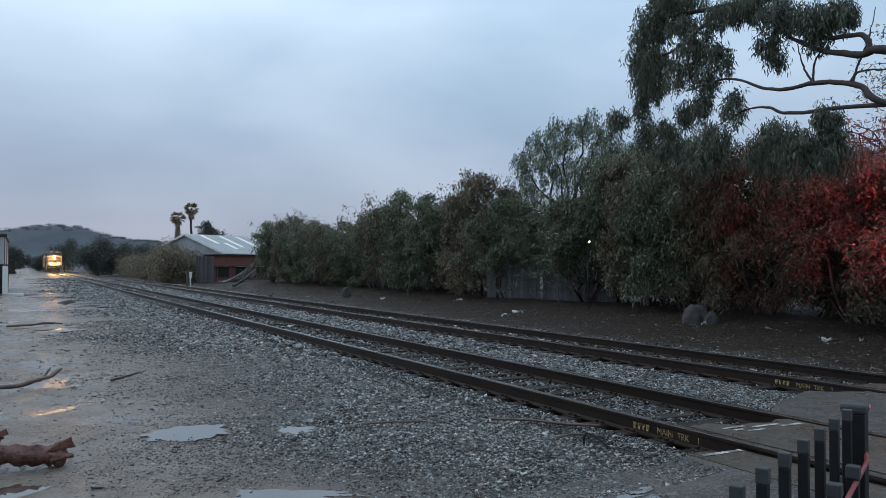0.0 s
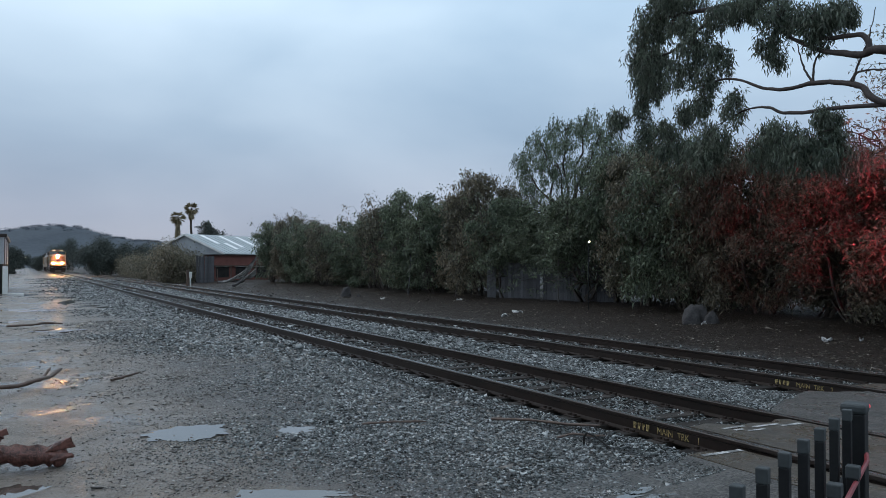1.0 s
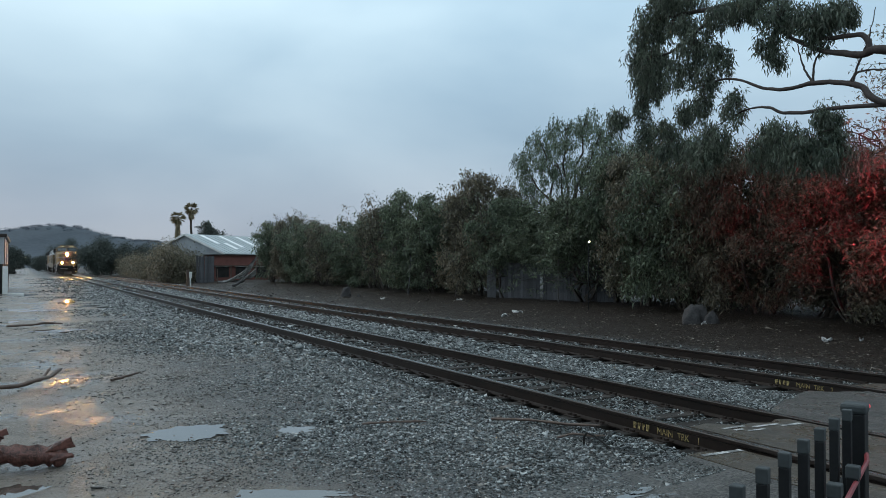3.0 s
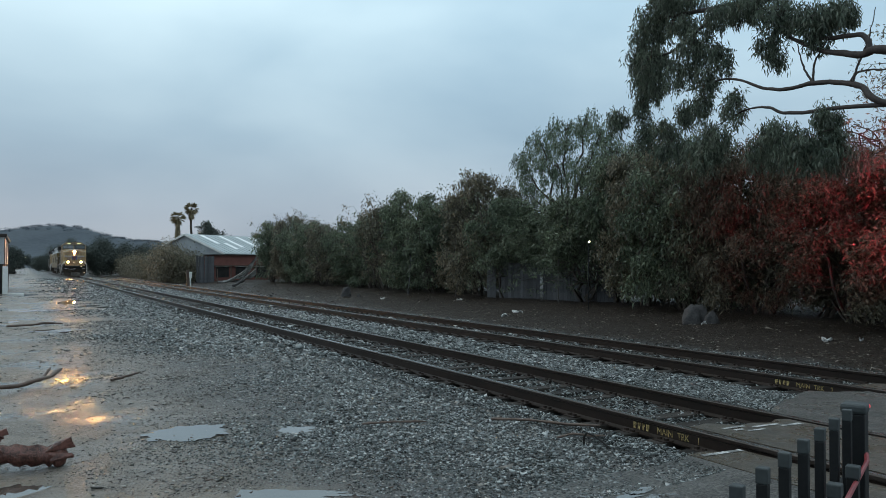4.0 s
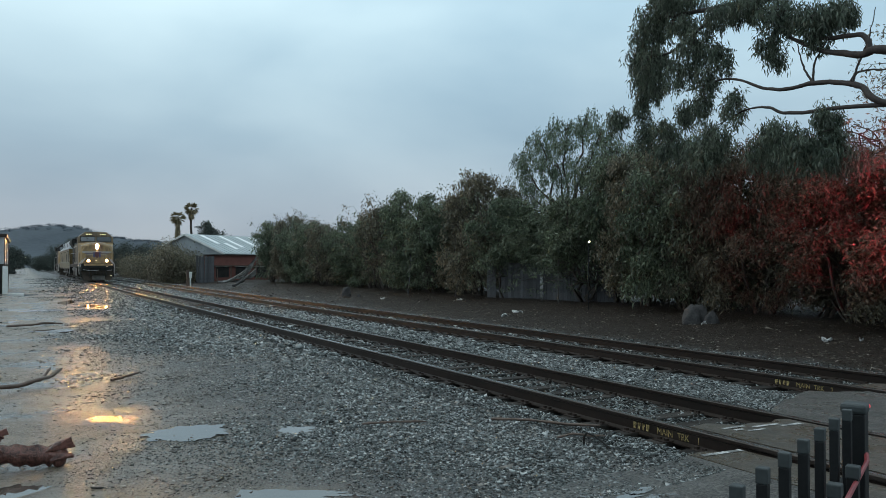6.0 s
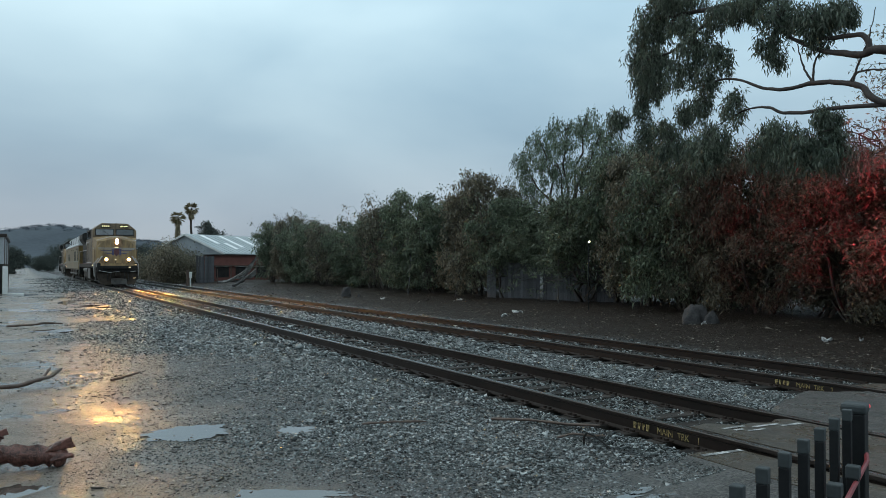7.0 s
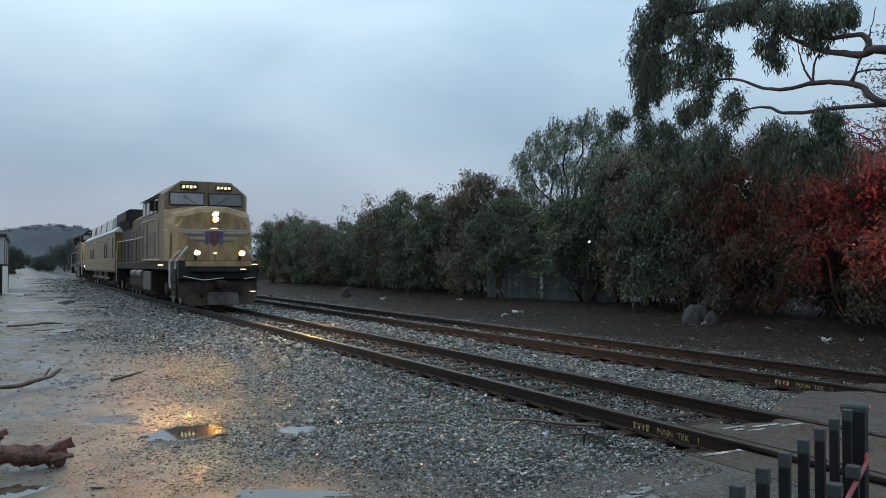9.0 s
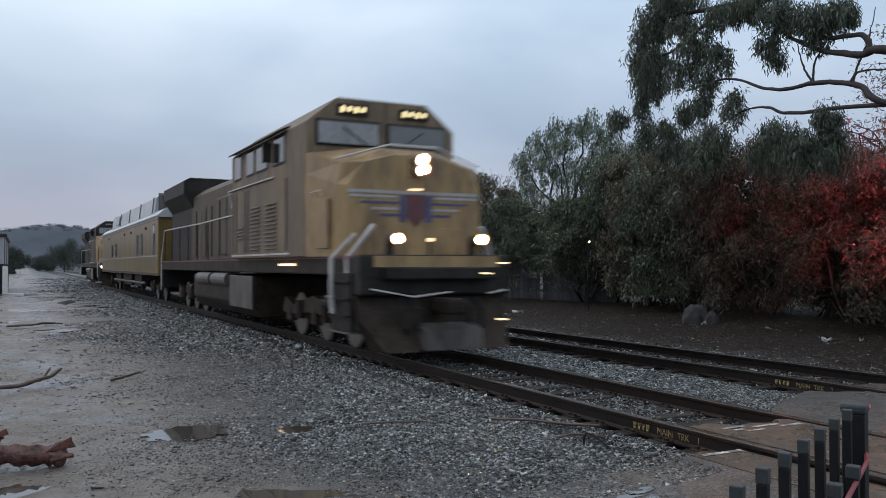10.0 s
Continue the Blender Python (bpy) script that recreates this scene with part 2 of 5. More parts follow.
M_LITTER = mat("litter_scraps", (0.6, 0.57, 0.54), (1.0, 0.96, 0.92), 0.5, 5, 30, 0.1, tones=((0.0, (0.018, 0.014, 0.011)), (0.5, (0.06, 0.046, 0.036)), (0.85, (0.17, 0.145, 0.12)), (1.0, (0.50, 0.47, 0.43))))
# train
M_YEL = mat("grimy_yellow_engine_paint", (0.17, 0.110, 0.058), (0.41, 0.270, 0.122), 0.42, 2.2, 9, 0.08, rough2=0.6, streak=0.35)
M_YELCAR = mat("yellow_coach_paint", (0.10, 0.066, 0.024), (0.25, 0.168, 0.055), 0.34, 1.6, 12, 0.05, streak=0.25)
# streaky grime, with the dim light on hood and cab also put into the colour
M_GREY = mat("dim_grimy_engine_paint", (0.024, 0.019, 0.016), (0.16, 0.122, 0.09), 0.55, 2.4, 9, 0.08, rough2=0.7, streak=0.12, spec=0.3)
M_CABTAN = mat("dim_grimy_cab_paint", (0.07, 0.052, 0.038), (0.27, 0.200, 0.130), 0.5, 2.0, 9, 0.08, rough2=0.7, streak=0.16, spec=0.35)
M_SILVER = mat("silver_roof", (0.42, 0.45, 0.48), (0.55, 0.58, 0.60), 0.4, 1.0, 14, 0.05, metal=0.3)
M_BLACK = mat("sooty_black", (0.008, 0.008, 0.008), (0.032, 0.029, 0.026), 0.6, 2, 16, 0.2, spec=0.25)
M_UNDER = mat("greasy_running_gear", (0.010, 0.008, 0.006), (0.050, 0.036, 0.026), 0.6, 3, 18, 0.5, spec=0.2)
M_TANK = mat("grey_tank_paint", (0.03, 0.027, 0.024), (0.14, 0.128, 0.116), 0.45, 2.5, 14, 0.1, streak=0.3)
M_STEEL = mat("worn_wheel_steel", (0.18, 0.17, 0.16), (0.34, 0.32, 0.30), 0.35, 4, 30, 0.1, metal=0.8)
M_HANDRAIL = mat("dull_white_handrail", (0.42, 0.40, 0.38), (0.66, 0.64, 0.62), 0.5, 4, 30, 0.05)
M_RED = mat("dull_red_stripe", (0.10, 0.035, 0.040), (0.16, 0.05, 0.055), 0.45, 3, 20, 0)
M_BLUE = mat("dull_blue_emblem", (0.05, 0.05, 0.11), (0.10, 0.10, 0.20), 0.45, 3, 20, 0)
M_PALE = mat("pale_emblem", (0.30, 0.29, 0.28), (0.42, 0.41, 0.40), 0.45, 3, 20, 0)
M_GLASS = mat("window_glass", (0.02, 0.024, 0.028), (0.035, 0.04, 0.045), 0.05, 1, 3, 0, spec=1.0)
# milky base colour stands in for the sky mirrored in the left pane
M_WIND = mat("sky_pale_windscreen", (0.10, 0.105, 0.115), (0.17, 0.175, 0.185), 0.12, 2, 9, 0, spec=1.0)
M_HEAD = glow("headlamp_lens", (1.0, 0.43, 0.11), 34000.0)
M_DITCH = glow("ditch_lamp_lens", (1.0, 0.40, 0.085), 3200.0)
M_NUMB = glow("number_board_light", (1.0, 0.86, 0.45), 0.9)
M_STEP = glow("step_light_and_glint", (1.0, 0.72, 0.42), 1.6)
M_MARK = glow("marker_light", (1.0, 0.62, 0.40), 6.0)
M_FARLAMP = glow("far_lamp", (1.0, 0.86, 0.62), 9.0)
# emission imitates the red light that the post's reflector sends back
M_REDLED = glow("red_reflector_glow", (1.0, 0.05, 0.06), 1.6)


# ---- mesh helpers ----
def part(name, bm, material, parent=None, label=""):
    me = bpy.data.meshes.new(name)
    bm.normal_update()
    bm.to_mesh(me)
    bm.free()
    me.materials.append(material)
    ob = new(name, me)
    ob.parent = parent
    if label:
        tagged(ob, label)
    return ob


def thing(name, at, label, category, group="", kind="", turn=0):
    e = new(name)
    e.matrix_basis = pose(*at, 0, 0, turn)
    return tagged(e, label, category, group, kind)


def box(bm, x0, x1, y0, y1, z0, z1, bevel=0.0):
    r = bmesh.ops.create_cube(bm, size=1.0)
    vs = r["verts"]
    for v in vs:
        v.co = Vector(((x0 + x1) / 2 + v.co.x * (x1 - x0), (y0 + y1) / 2 + v.co.y * (y1 - y0), (z0 + z1) / 2 + v.co.z * (z1 - z0)))
    if bevel:
        es = list({e for v in vs for e in v.link_edges})
        bmesh.ops.bevel(bm, geom=es, offset=bevel, segments=2, affect="EDGES", profile=0.5)
    return bm


def bx(*a, bevel=0.0):
    return box(bmesh.new(), *a, bevel=bevel)


def rod(bm, p, q, r, n=8, r2=None):
    p, q = Vector(p), Vector(q)
    m = Matrix.Translation((p + q) / 2) @ (q - p).to_track_quat("Z", "Y").to_matrix().to_4x4()
    bmesh.ops.create_cone(bm, cap_ends=True, segments=n, radius1=r, radius2=r if r2 is None else r2, depth=(q - p).length, matrix=m)
    return bm


def rods(pts, r, n=8):
    bm = bmesh.new()
    for a, b in zip(pts, pts[1:]):
        rod(bm, a, b, r, n)
    return bm


def prism(pts, y0, y1, axis="y", bevel=0.0):
    """A prism with the profile pts; axis y: pts are (x, z); axis x: pts are (y, z)."""
    bm = bmesh.new()
    mk = (lambda p, d: (p[0], d, p[1])) if axis == "y" else (lambda p, d: (d, p[0], p[1]))
    a = [bm.verts.new(mk(p, y0)) for p in pts]
    b = [bm.verts.new(mk(p, y1)) for p in pts]
    bm.faces.new(a)
    bm.faces.new(b[::-1])
    for i in range(len(pts)):
        j = (i + 1) % len(pts)
        bm.faces.new((a[j], a[i], b[i], b[j]))
    bmesh.ops.recalc_face_normals(bm, faces=bm.faces)
    if bevel:
        bmesh.ops.bevel(bm, geom=list(bm.edges), offset=bevel, segments=2, affect="EDGES", profile=0.5)
    return bm


def loft(sections):
    """A closed skin through rings of equal length."""
    bm = bmesh.new()
    rings = [[bm.verts.new(p) for p in s] for s in sections]
    n = len(rings[0])
    for a, b in zip(rings, rings[1:]):
        for i in range(n):
            j = (i + 1) % n
            bm.faces.new((a[i], a[j], b[j], b[i]))
    bm.faces.new(rings[0][::-1])
    bm.faces.new(rings[-1])
    bmesh.ops.recalc_face_normals(bm, faces=bm.faces)
    return bm


def raw(name, verts, faces, material, parent=None, smooth=False):
    """A mesh from arrays: verts (n, 3), faces (m, k)."""
    me = bpy.data.meshes.new(name)
    verts, faces = np.asarray(verts, dtype=np.float32), np.asarray(faces, dtype=np.int32)
    k = faces.shape[1]
    me.vertices.add(len(verts))
    me.vertices.foreach_set("co", verts.ravel())
    me.loops.add(faces.size)
    me.loops.foreach_set("vertex_index", faces.ravel())
    me.polygons.add(len(faces))
    me.polygons.foreach_set("loop_start", np.arange(0, faces.size, k, dtype=np.int32))
    if smooth:
        me.polygons.foreach_set("use_smooth", np.ones(len(faces), dtype=bool))
    me.update(calc_edges=True)
    me.materials.append(material)
    ob = new(name, me)
    ob.parent = parent
    return ob


def rotations(rng, n):
    q = rng.normal(size=(n, 4))
    q /= np.linalg.norm(q, axis=1)[:, None]
    w, x, y, z = q.T
    return np.stack([1 - 2 * (y * y + z * z), 2 * (x * y - z * w), 2 * (x * z + y * w), 2 * (x * y + z * w), 1 - 2 * (x * x + z * z), 2 * (y * z - x * w),
                     2 * (x * z - y * w), 2 * (y * z + x * w), 1 - 2 * (x * x + y * y)], axis=1).reshape(n, 3, 3)


SHARD_V = np.array([[1, 0, 0], [-1, 0, 0], [0, 1, 0], [0, -1, 0], [0, 0, 1], [0, 0, -1]], dtype=float) * 0.62
SHARD_F = np.array([[0, 2, 4], [2, 1, 4], [1, 3, 4], [3, 0, 4], [2, 0, 5], [1, 2, 5], [3, 1, 5], [0, 3, 5]])


CHIP_V = np.array([[1, 1, 1], [1, -1, -1], [-1, 1, -1], [-1, -1, 1]], dtype=float) * 0.5
CHIP_F = np.array([[0, 1, 2], [0, 3, 1], [0, 2, 3], [1, 3, 2]])


def stones(name, points, sizes, material, rng, flat=0.75, chips=False):
    """Angular broken stones, eight facets each, or chips of four."""
    n = len(points)
    form, faces = (CHIP_V, CHIP_F) if chips else (SHARD_V, SHARD_F)
    k = len(form)
    v = np.repeat(form[None], n, axis=0) * rng.uniform(0.6, 1.2, size=(n, k, 1)) + rng.normal(scale=0.16, size=(n, k, 3))
    v *= rng.uniform(0.6, 1.25, size=(n, 1, 3))
    v = np.einsum("nij,nkj->nki", rotations(rng, n), v)
    v[:, :, 2] *= flat
    v = v * sizes[:, None, None] + points[:, None, :]
    f = (faces[None] + k * np.arange(n)[:, None, None]).reshape(-1, 3)
    return raw(name, v.reshape(-1, 3), f, material)


# ---- layout ----
T1, T2, GAUGE, TOP = 6.67, 10.75, 1.45, 0.18
rng = np.random.default_rng(7)
PUDDLES = ((1.62, 9.2, 0.42, 0.38, 1.0, 0.3), (2.74, 8.92, 0.21, 0.22, 2.0, 0.0), (1.75, 6.55, 0.7, 0.17, 13.0, -0.45), (-0.1, 7.45, 0.32, 0.22, 4.0, 0.3),
           (0.9, 37.5, 2.6, 0.9, 6.0, 0.0), (2.9, 40.0, 0.55, 2.2, 7.0, 0.25), (-0.3, 30.5, 0.7, 0.7, 9.0, 0.0), (1.9, 46.0, 0.5, 4.0, 10.0, 0.0), (0.6, 56.0, 1.4, 2.2, 11.0, 0.0), (0.9, 25.5, 0.6, 0.5, 12.0, 0.0))


def lift(x, y):
    """Height of the bare ground."""
    z = 0.022 * np.sin(x * 1.7 + y * 0.6) * np.sin(y * 0.9 - x * 0.4) + 0.012 * np.sin(x * 4.1 - y * 3.3)
    bed = np.clip((x - 4.4) / 1.0, 0, 1) * np.clip((13.2 - x) / 1.0, 0, 1)
    z = z * (1 - 0.6 * bed) - 0.03 * bed
    # low shoulders of stone at the tie ends and between the tracks
    for c, w, h in ((T1 - 1.4, 0.42, 0.055), (T1 + 1.4, 0.42, 0.055), ((T1 + T2) / 2, 0.9, 0.03), (T2 - 1.35, 0.42, 0.055), (T2 + 1.4, 0.4, 0.02)):
        z = z + h * np.exp(-((x - c) / w) ** 2)
    z = z + 0.35 * np.clip((x - 14.0) / 6.0, 0, 1) ** 1.5
    return z - 0.03


def ground():
    xs = np.concatenate([np.linspace(-900, -12, 24)[:-1], np.linspace(-12, 26, 130), np.linspace(26, 1200, 30)[1:]])
    ys = np.concatenate([np.linspace(-300, -4, 14)[:-1], np.linspace(-4, 40, 130), np.linspace(40, 140, 40)[1:], np.linspace(140, 2600, 40)[1:]])
    gx, gy = np.meshgrid(xs, ys)
    v = np.stack([gx, gy, lift(gx, gy)], axis=-1).reshape(-1, 3)
    nx, ny = len(xs), len(ys)
    i = (np.arange(ny - 1)[:, None] * nx + np.arange(nx - 1)[None]).ravel()
    ob = raw("ground", v, np.stack([i, i + 1, i + 1 + nx, i + nx], axis=1), M_GROUND, smooth=True)
    tagged(ob, "wet muddy yard ground with grit, wheel ruts and leaf litter", "ground", kind="structure")


def ballast():
    pts, sizes = [], []
    for y0, y1, dens, size in ((4.2, 9, 1800, 0.0245), (9, 15, 950, 0.030), (15, 28, 290, 0.048), (28, 60, 80, 0.058), (60, 130, 12, 0.12)):
        area = (13.4 - 0.2) * (y1 - y0)
        n = int(area * dens)
        x, y = rng.uniform(0.2, 13.4, n), rng.uniform(y0, y1, n)
        edge = 2.35 + 1.0 * np.sin(y * 0.45 + 1) + 0.5 * np.sin(y * 1.3) - np.clip(y - 8, 0, 30) * 0.035
        keep = rng.random(n) < np.clip((x - edge) / 2.4 + 0.5, 0.015, 1.0)
        keep &= rng.random(n) < np.clip((13.3 - x) / 1.0, 0.05, 1.0)
        road = 4.3 + 0.27 * x + 0.25 * np.sin(x * 2.1)
        keep &= (y > road - 0.15 + 0.5 * rng.random(n) ** 2) | (x < 2.6)
        for px_, py_, rx_, ry_, *_ in PUDDLES:
            keep &= ((x - px_) / (rx_ * 1.05)) ** 2 + ((y - py_) / (ry_ * 1.05)) ** 2 > 1
        for c in (T1, T2):
            inside = np.abs(x - c) < 1.3
            keep &= ~inside | (rng.random(n) < np.where(np.abs(x - c) < 0.62, 0.88, 0.97))
            keep &= ~((np.abs(np.abs(x - c) - GAUGE / 2) < 0.10))
        x, y = x[keep], y[keep]
        heap = np.where((np.abs(x - T1) < 0.62) | (np.abs(x - T2) < 0.62), 0.075 * rng.random(len(x)), 0.0) + 0.065 * rng.random(len(x)) ** 0.7 * (np.abs(np.abs(x - T1) - 1.15) < 0.35) * np.clip((np.abs(x - T1) - 0.75) / 0.3, 0.3, 1)
        s = size * np.exp(rng.normal(0, 0.32, len(x)))
        s = s * np.clip(0.45 + 0.3 * (x - edge[keep]), 0.4, 1.0)
        pts.append(np.stack([x, y, lift(x, y) + heap + s * rng.uniform(0.0, 0.35, len(x))], axis=1))
        sizes.append(s)
    ob = stones("track_ballast", np.concatenate(pts), np.concatenate(sizes), M_STONE, rng, 0.6)
    tagged(ob, "loose grey crushed-stone ballast between and beside the rails", "ballast", kind="stuff")


RAIL_PROFILE = [(-0.07, 0.0), (0.07, 0.0), (0.07, 0.014), (0.012, 0.034), (0.010, 0.130), (0.036, 0.142), (0.036, 0.172), (0.028, 0.18),
                (-0.028, 0.18), (-0.036, 0.172), (-0.036, 0.142), (-0.010, 0.130), (-0.012, 0.034), (-0.07, 0.014)]


def track(x, number, shift):
    t = thing("railway_track", (x, 0, 0), "rusty steel rails on wooden ties, lettered main track %d" % number, "railway track", "parallel railway tracks")
    for side in (-1, 1):
        cx = side * GAUGE / 2
        r = part("rail", prism([(cx + a, b) for a, b in RAIL_PROFILE], -40, 620), M_RAIL, t)
        part("rail_head", bx(cx - 0.027, cx + 0.027, -40, 620, 0.1805, 0.1835), M_RAILTOP, r, "worn shiny running surface")
    me = bpy.data.meshes.new("tie")
    b = bx(-1.28, 1.28, -0.11, 0.11, -0.17, 0.012, bevel=0.012)
    b.to_mesh(me)
    b.free()
    me.materials.append(M_TIE)
    pl = bpy.data.meshes.new("tie_plate")
    b = bx(-0.16, 0.16, -0.095, 0.095, 0.012, 0.026)
    for sx in (-0.1, 0.1):
        for sy in (-0.05, 0.05):
            box(b, sx - 0.018, sx + 0.018, sy - 0.018, sy + 0.018, 0.026, 0.05)
    b.to_mesh(pl)
    b.free()
    pl.materials.append(M_PLATE)
    k, y = 0, 4.9 + shift
    while y < 118:
        o = new("tie", me)
        o.parent = t
        o.matrix_basis = pose(random.uniform(-0.05, 0.05), y + random.uniform(-0.03, 0.03), random.uniform(-0.008, 0.012), 0, 0, random.uniform(-1.6, 1.6))
        if y < 34:
            for side in (-1, 1):
                p = new("tie_plate", pl)
                p.parent = t
                p.matrix_basis = pose(side * GAUGE / 2, y, 0.0)
        y += 0.52
    return t


def lettering(text, at, size, t, squash=1.0):
    """Letters on the web of a rail that faces the yard."""
    c = bpy.data.curves.new("letters", "FONT")
    c.body, c.size, c.extrude = text, size, 0.001
    tmp = bpy.data.objects.new("letters", c)
    scene.collection.objects.link(tmp)
    bpy.context.view_layer.update()
    me = bpy.data.meshes.new_from_object(tmp.evaluated_get(bpy.context.evaluated_depsgraph_get()))
    bpy.data.objects.remove(tmp)
    me.materials.clear()
    me.materials.append(M_PAINT)
    o = new("lettering", me)
    o.parent = t
    o.matrix_basis = Matrix(((0, 0, -1, at[0]), (-squash, 0, 0, at[1]), (0, 1, 0, at[2]), (0, 0, 0, 1)))
    return o


def mark_rail(t, n, y0):
    x = -GAUGE / 2 - 0.0125
    for k in range(4):
        y = y0 - 0.068 * k
        part("paint_bar", bx(x - 0.002, x, y - 0.045, y - 0.012, 0.045, 0.115), M_PAINT, t, "worn yellow paint bar")
        part("paint_bar", bx(x - 0.002, x, y - 0.056, y - 0.030, 0.080, 0.115), M_PAINT, t, "worn yellow paint bar")
    lettering("MAIN", (x - 0.001, y0 - 0.38, 0.045), 0.098, t, 0.98)
    lettering("TRK", (x - 0.001, y0 - 0.68, 0.045), 0.098, t, 0.92)
    lettering(str(n), (x - 0.001, y0 - 0.95, 0.045), 0.098, t, 1.0)


def crossing():
    t = thing("level_crossing", (0, 0, 0), "worn asphalt level crossing with timber and concrete panels between the rails", "level crossing", kind="structure")

    def slab(name, x0, x1, edge, mat_, top, label="", rise=0.0):
        bm = bmesh.new()
        n = 26
        a, b, c, d = [], [], [], []
        for i in range(n + 1):
            x = x0 + (x1 - x0) * i / n
            y = edge(x) + 0.06 * math.sin(x * 6.3) + 0.04 * math.sin(x * 15.1)
            z = top + rise * min(1.0, max(0.0, (x - 4.55) / 0.7))
            a.append(bm.verts.new((x, y, z)))
            b.append(bm.verts.new((x, -7.5, z)))
            c.append(bm.verts.new((x, y + 0.22, -0.06)))
        for i in range(n):
            bm.faces.new((b[i], b[i + 1], a[i + 1], a[i]))
            bm.faces.new((a[i], a[i + 1], c[i + 1], c[i]))
        for e in (0, n):
            z0 = bm.verts.new((a[e].co.x, -7.5, -0.06))
            bm.faces.new((a[e], b[e], z0, c[e]))
        bmesh.ops.recalc_face_normals(bm, faces=bm.faces)
        return part(name, bm, mat_, t, label)
    slab("asphalt_apron", -3.0, 5.29, lambda x: 5.5 - 0.30 * max(0, 4.0 - x), M_ASPHALT, 0.055, rise=0.066)
    slab("outer_panel", 5.30, T1 - GAUGE / 2 - 0.08, lambda x: 5.52, M_PANEL, 0.125)
    slab("centre_panel", T1 - GAUGE / 2 + 0.11, T1 + GAUGE / 2 - 0.11, lambda x: 6.3 - 0.2 * (x - 6.1), M_PANEL, 0.172)
    slab("middle_asphalt", T1 + GAUGE / 2 + 0.08, T2 - GAUGE / 2 - 0.08, lambda x: 6.5 + 0.9 * min(1, (x - 7.4) / 1.6) - 0.35 * max(0, x - 9.2), M_ASPHALT, 0.15)
    slab("centre_panel", T2 - GAUGE / 2 + 0.11, T2 + GAUGE / 2 - 0.11, lambda x: 7.4, M_PANEL, 0.172)
    slab("far_asphalt", T2 + GAUGE / 2 + 0.08, 24.0, lambda x: 7.9 + 0.1 * (x - 11), M_ASPHALT, 0.16)
    for x0, x1, y0, y1, z in ((5.36, 5.84, 5.40, 5.455, 0.129), (6.25, 6.55, 6.03, 6.07, 0.176), (6.6, 6.95, 5.95, 6.0, 0.176), (6.9, 7.2, 5.86, 5.92, 0.176), (6.4, 6.62, 5.84, 5.87, 0.176), (6.3, 6.42, 5.92, 5.96, 0.176)):
        part("paint_patch", bx(x0, x1, y0, y1, z, z + 0.003), M_WHITE, t, "worn white paint stripe")


def puddle(cx, cy, rx, ry, seed, turn=0.0, level=None):
    bm = bmesh.new()
    n = 110
    vs = []
    for i in range(n):
        a = 2 * math.pi * i / n
        r = 1 + 0.42 * noise.noise((math.cos(a) * 1.3 + seed * 7, math.sin(a) * 1.3, seed)) + 0.34 * noise.noise((math.cos(a) * 3.5 + seed, math.sin(a) * 3.5, 3.0)) + 0.22 * noise.noise((math.cos(a) * 9 + seed, math.sin(a) * 9, 5.0))
        x, y = rx * r * math.cos(a), ry * r * math.sin(a)
        c, s = math.cos(turn), math.sin(turn)
        vs.append(bm.verts.new((cx + c * x - s * y, cy + s * x + c * y, 0.0)))
    bm.faces.new(vs)
    around = [float(lift(np.array(cx + (v.co.x - cx) * k), np.array(cy + (v.co.y - cy) * k))) for v in vs for k in (0.2, 0.5, 0.8, 1.0)]
    for v in vs:
        v.co.z = level if level else float(np.percentile(around, 72 if cy < 20 else 40)) + 0.003
    tagged(part("puddle", bm, M_WATER), "shallow still rain puddle in muddy grit mirroring the sky", "puddle", "rain puddles", "structure")


def grit():
    g = np.random.default_rng(31)
    n = 120000
    y = 5.0 + 24 * g.random(n) ** 1.9
    x = -1.0 + 6.2 * g.random(n) ** 0.72
    keep = np.ones(n, bool)
    for px_, py_, rx_, ry_, *_ in PUDDLES:
        keep &= ((x - px_) / (rx_ * 1.02)) ** 2 + ((y - py_) / (ry_ * 1.02)) ** 2 > 1
    patchy = 0.5 + 0.5 * np.sin(x * 2.3 + y + np.sin(y * 1.9)) * np.sin(y * 1.7 - x * 1.3)
    keep &= g.random(n) < np.clip(0.12 + 0.75 * patchy + 0.25 * (x - 2.0), 0.08, 1)
    x, y = x[keep], y[keep]
    on_road = y < 5.5 - 0.30 * np.maximum(0, 4.0 - x) + 0.1
    z = np.where(on_road, 0.055 + 0.066 * np.clip((x - 4.55) / 0.7, 0, 1), lift(x, y))
    s = np.exp(g.normal(-4.35, 0.5, len(x))) * (0.72 + 0.065 * y)
    ob = stones("grit", np.stack([x, y, z], axis=1)[~on_road], s[~on_road], M_GRIT, g, 0.5, True)
    tagged(ob, "fine brown and grey grit strewn over the wet mud", "grit", kind="stuff")
    few = on_road & (g.random(len(x)) < 0.8)
    ob = stones("road_grit", np.stack([x, y, z], axis=1)[few], s[few] * 0.8, M_STONE, g, 0.5, True)
    tagged(ob, "loose grey chips strewn over the edge of the asphalt", "grit", kind="stuff")
    # dark leaf scraps and bark chips
    n = 900
    x, y = g.uniform(-0.8, 3.6, n), 6.0 + 16 * g.random(n) ** 1.6
    ob = stones("bark_chips", np.stack([x, y, lift(x, y) + 0.004], axis=1), np.exp(g.normal(-3.5, 0.4, n)), M_TWIG, g, 0.22, True)
    tagged(ob, "dark wet bark chips and leaf scraps on the mud", "litter", kind="stuff")


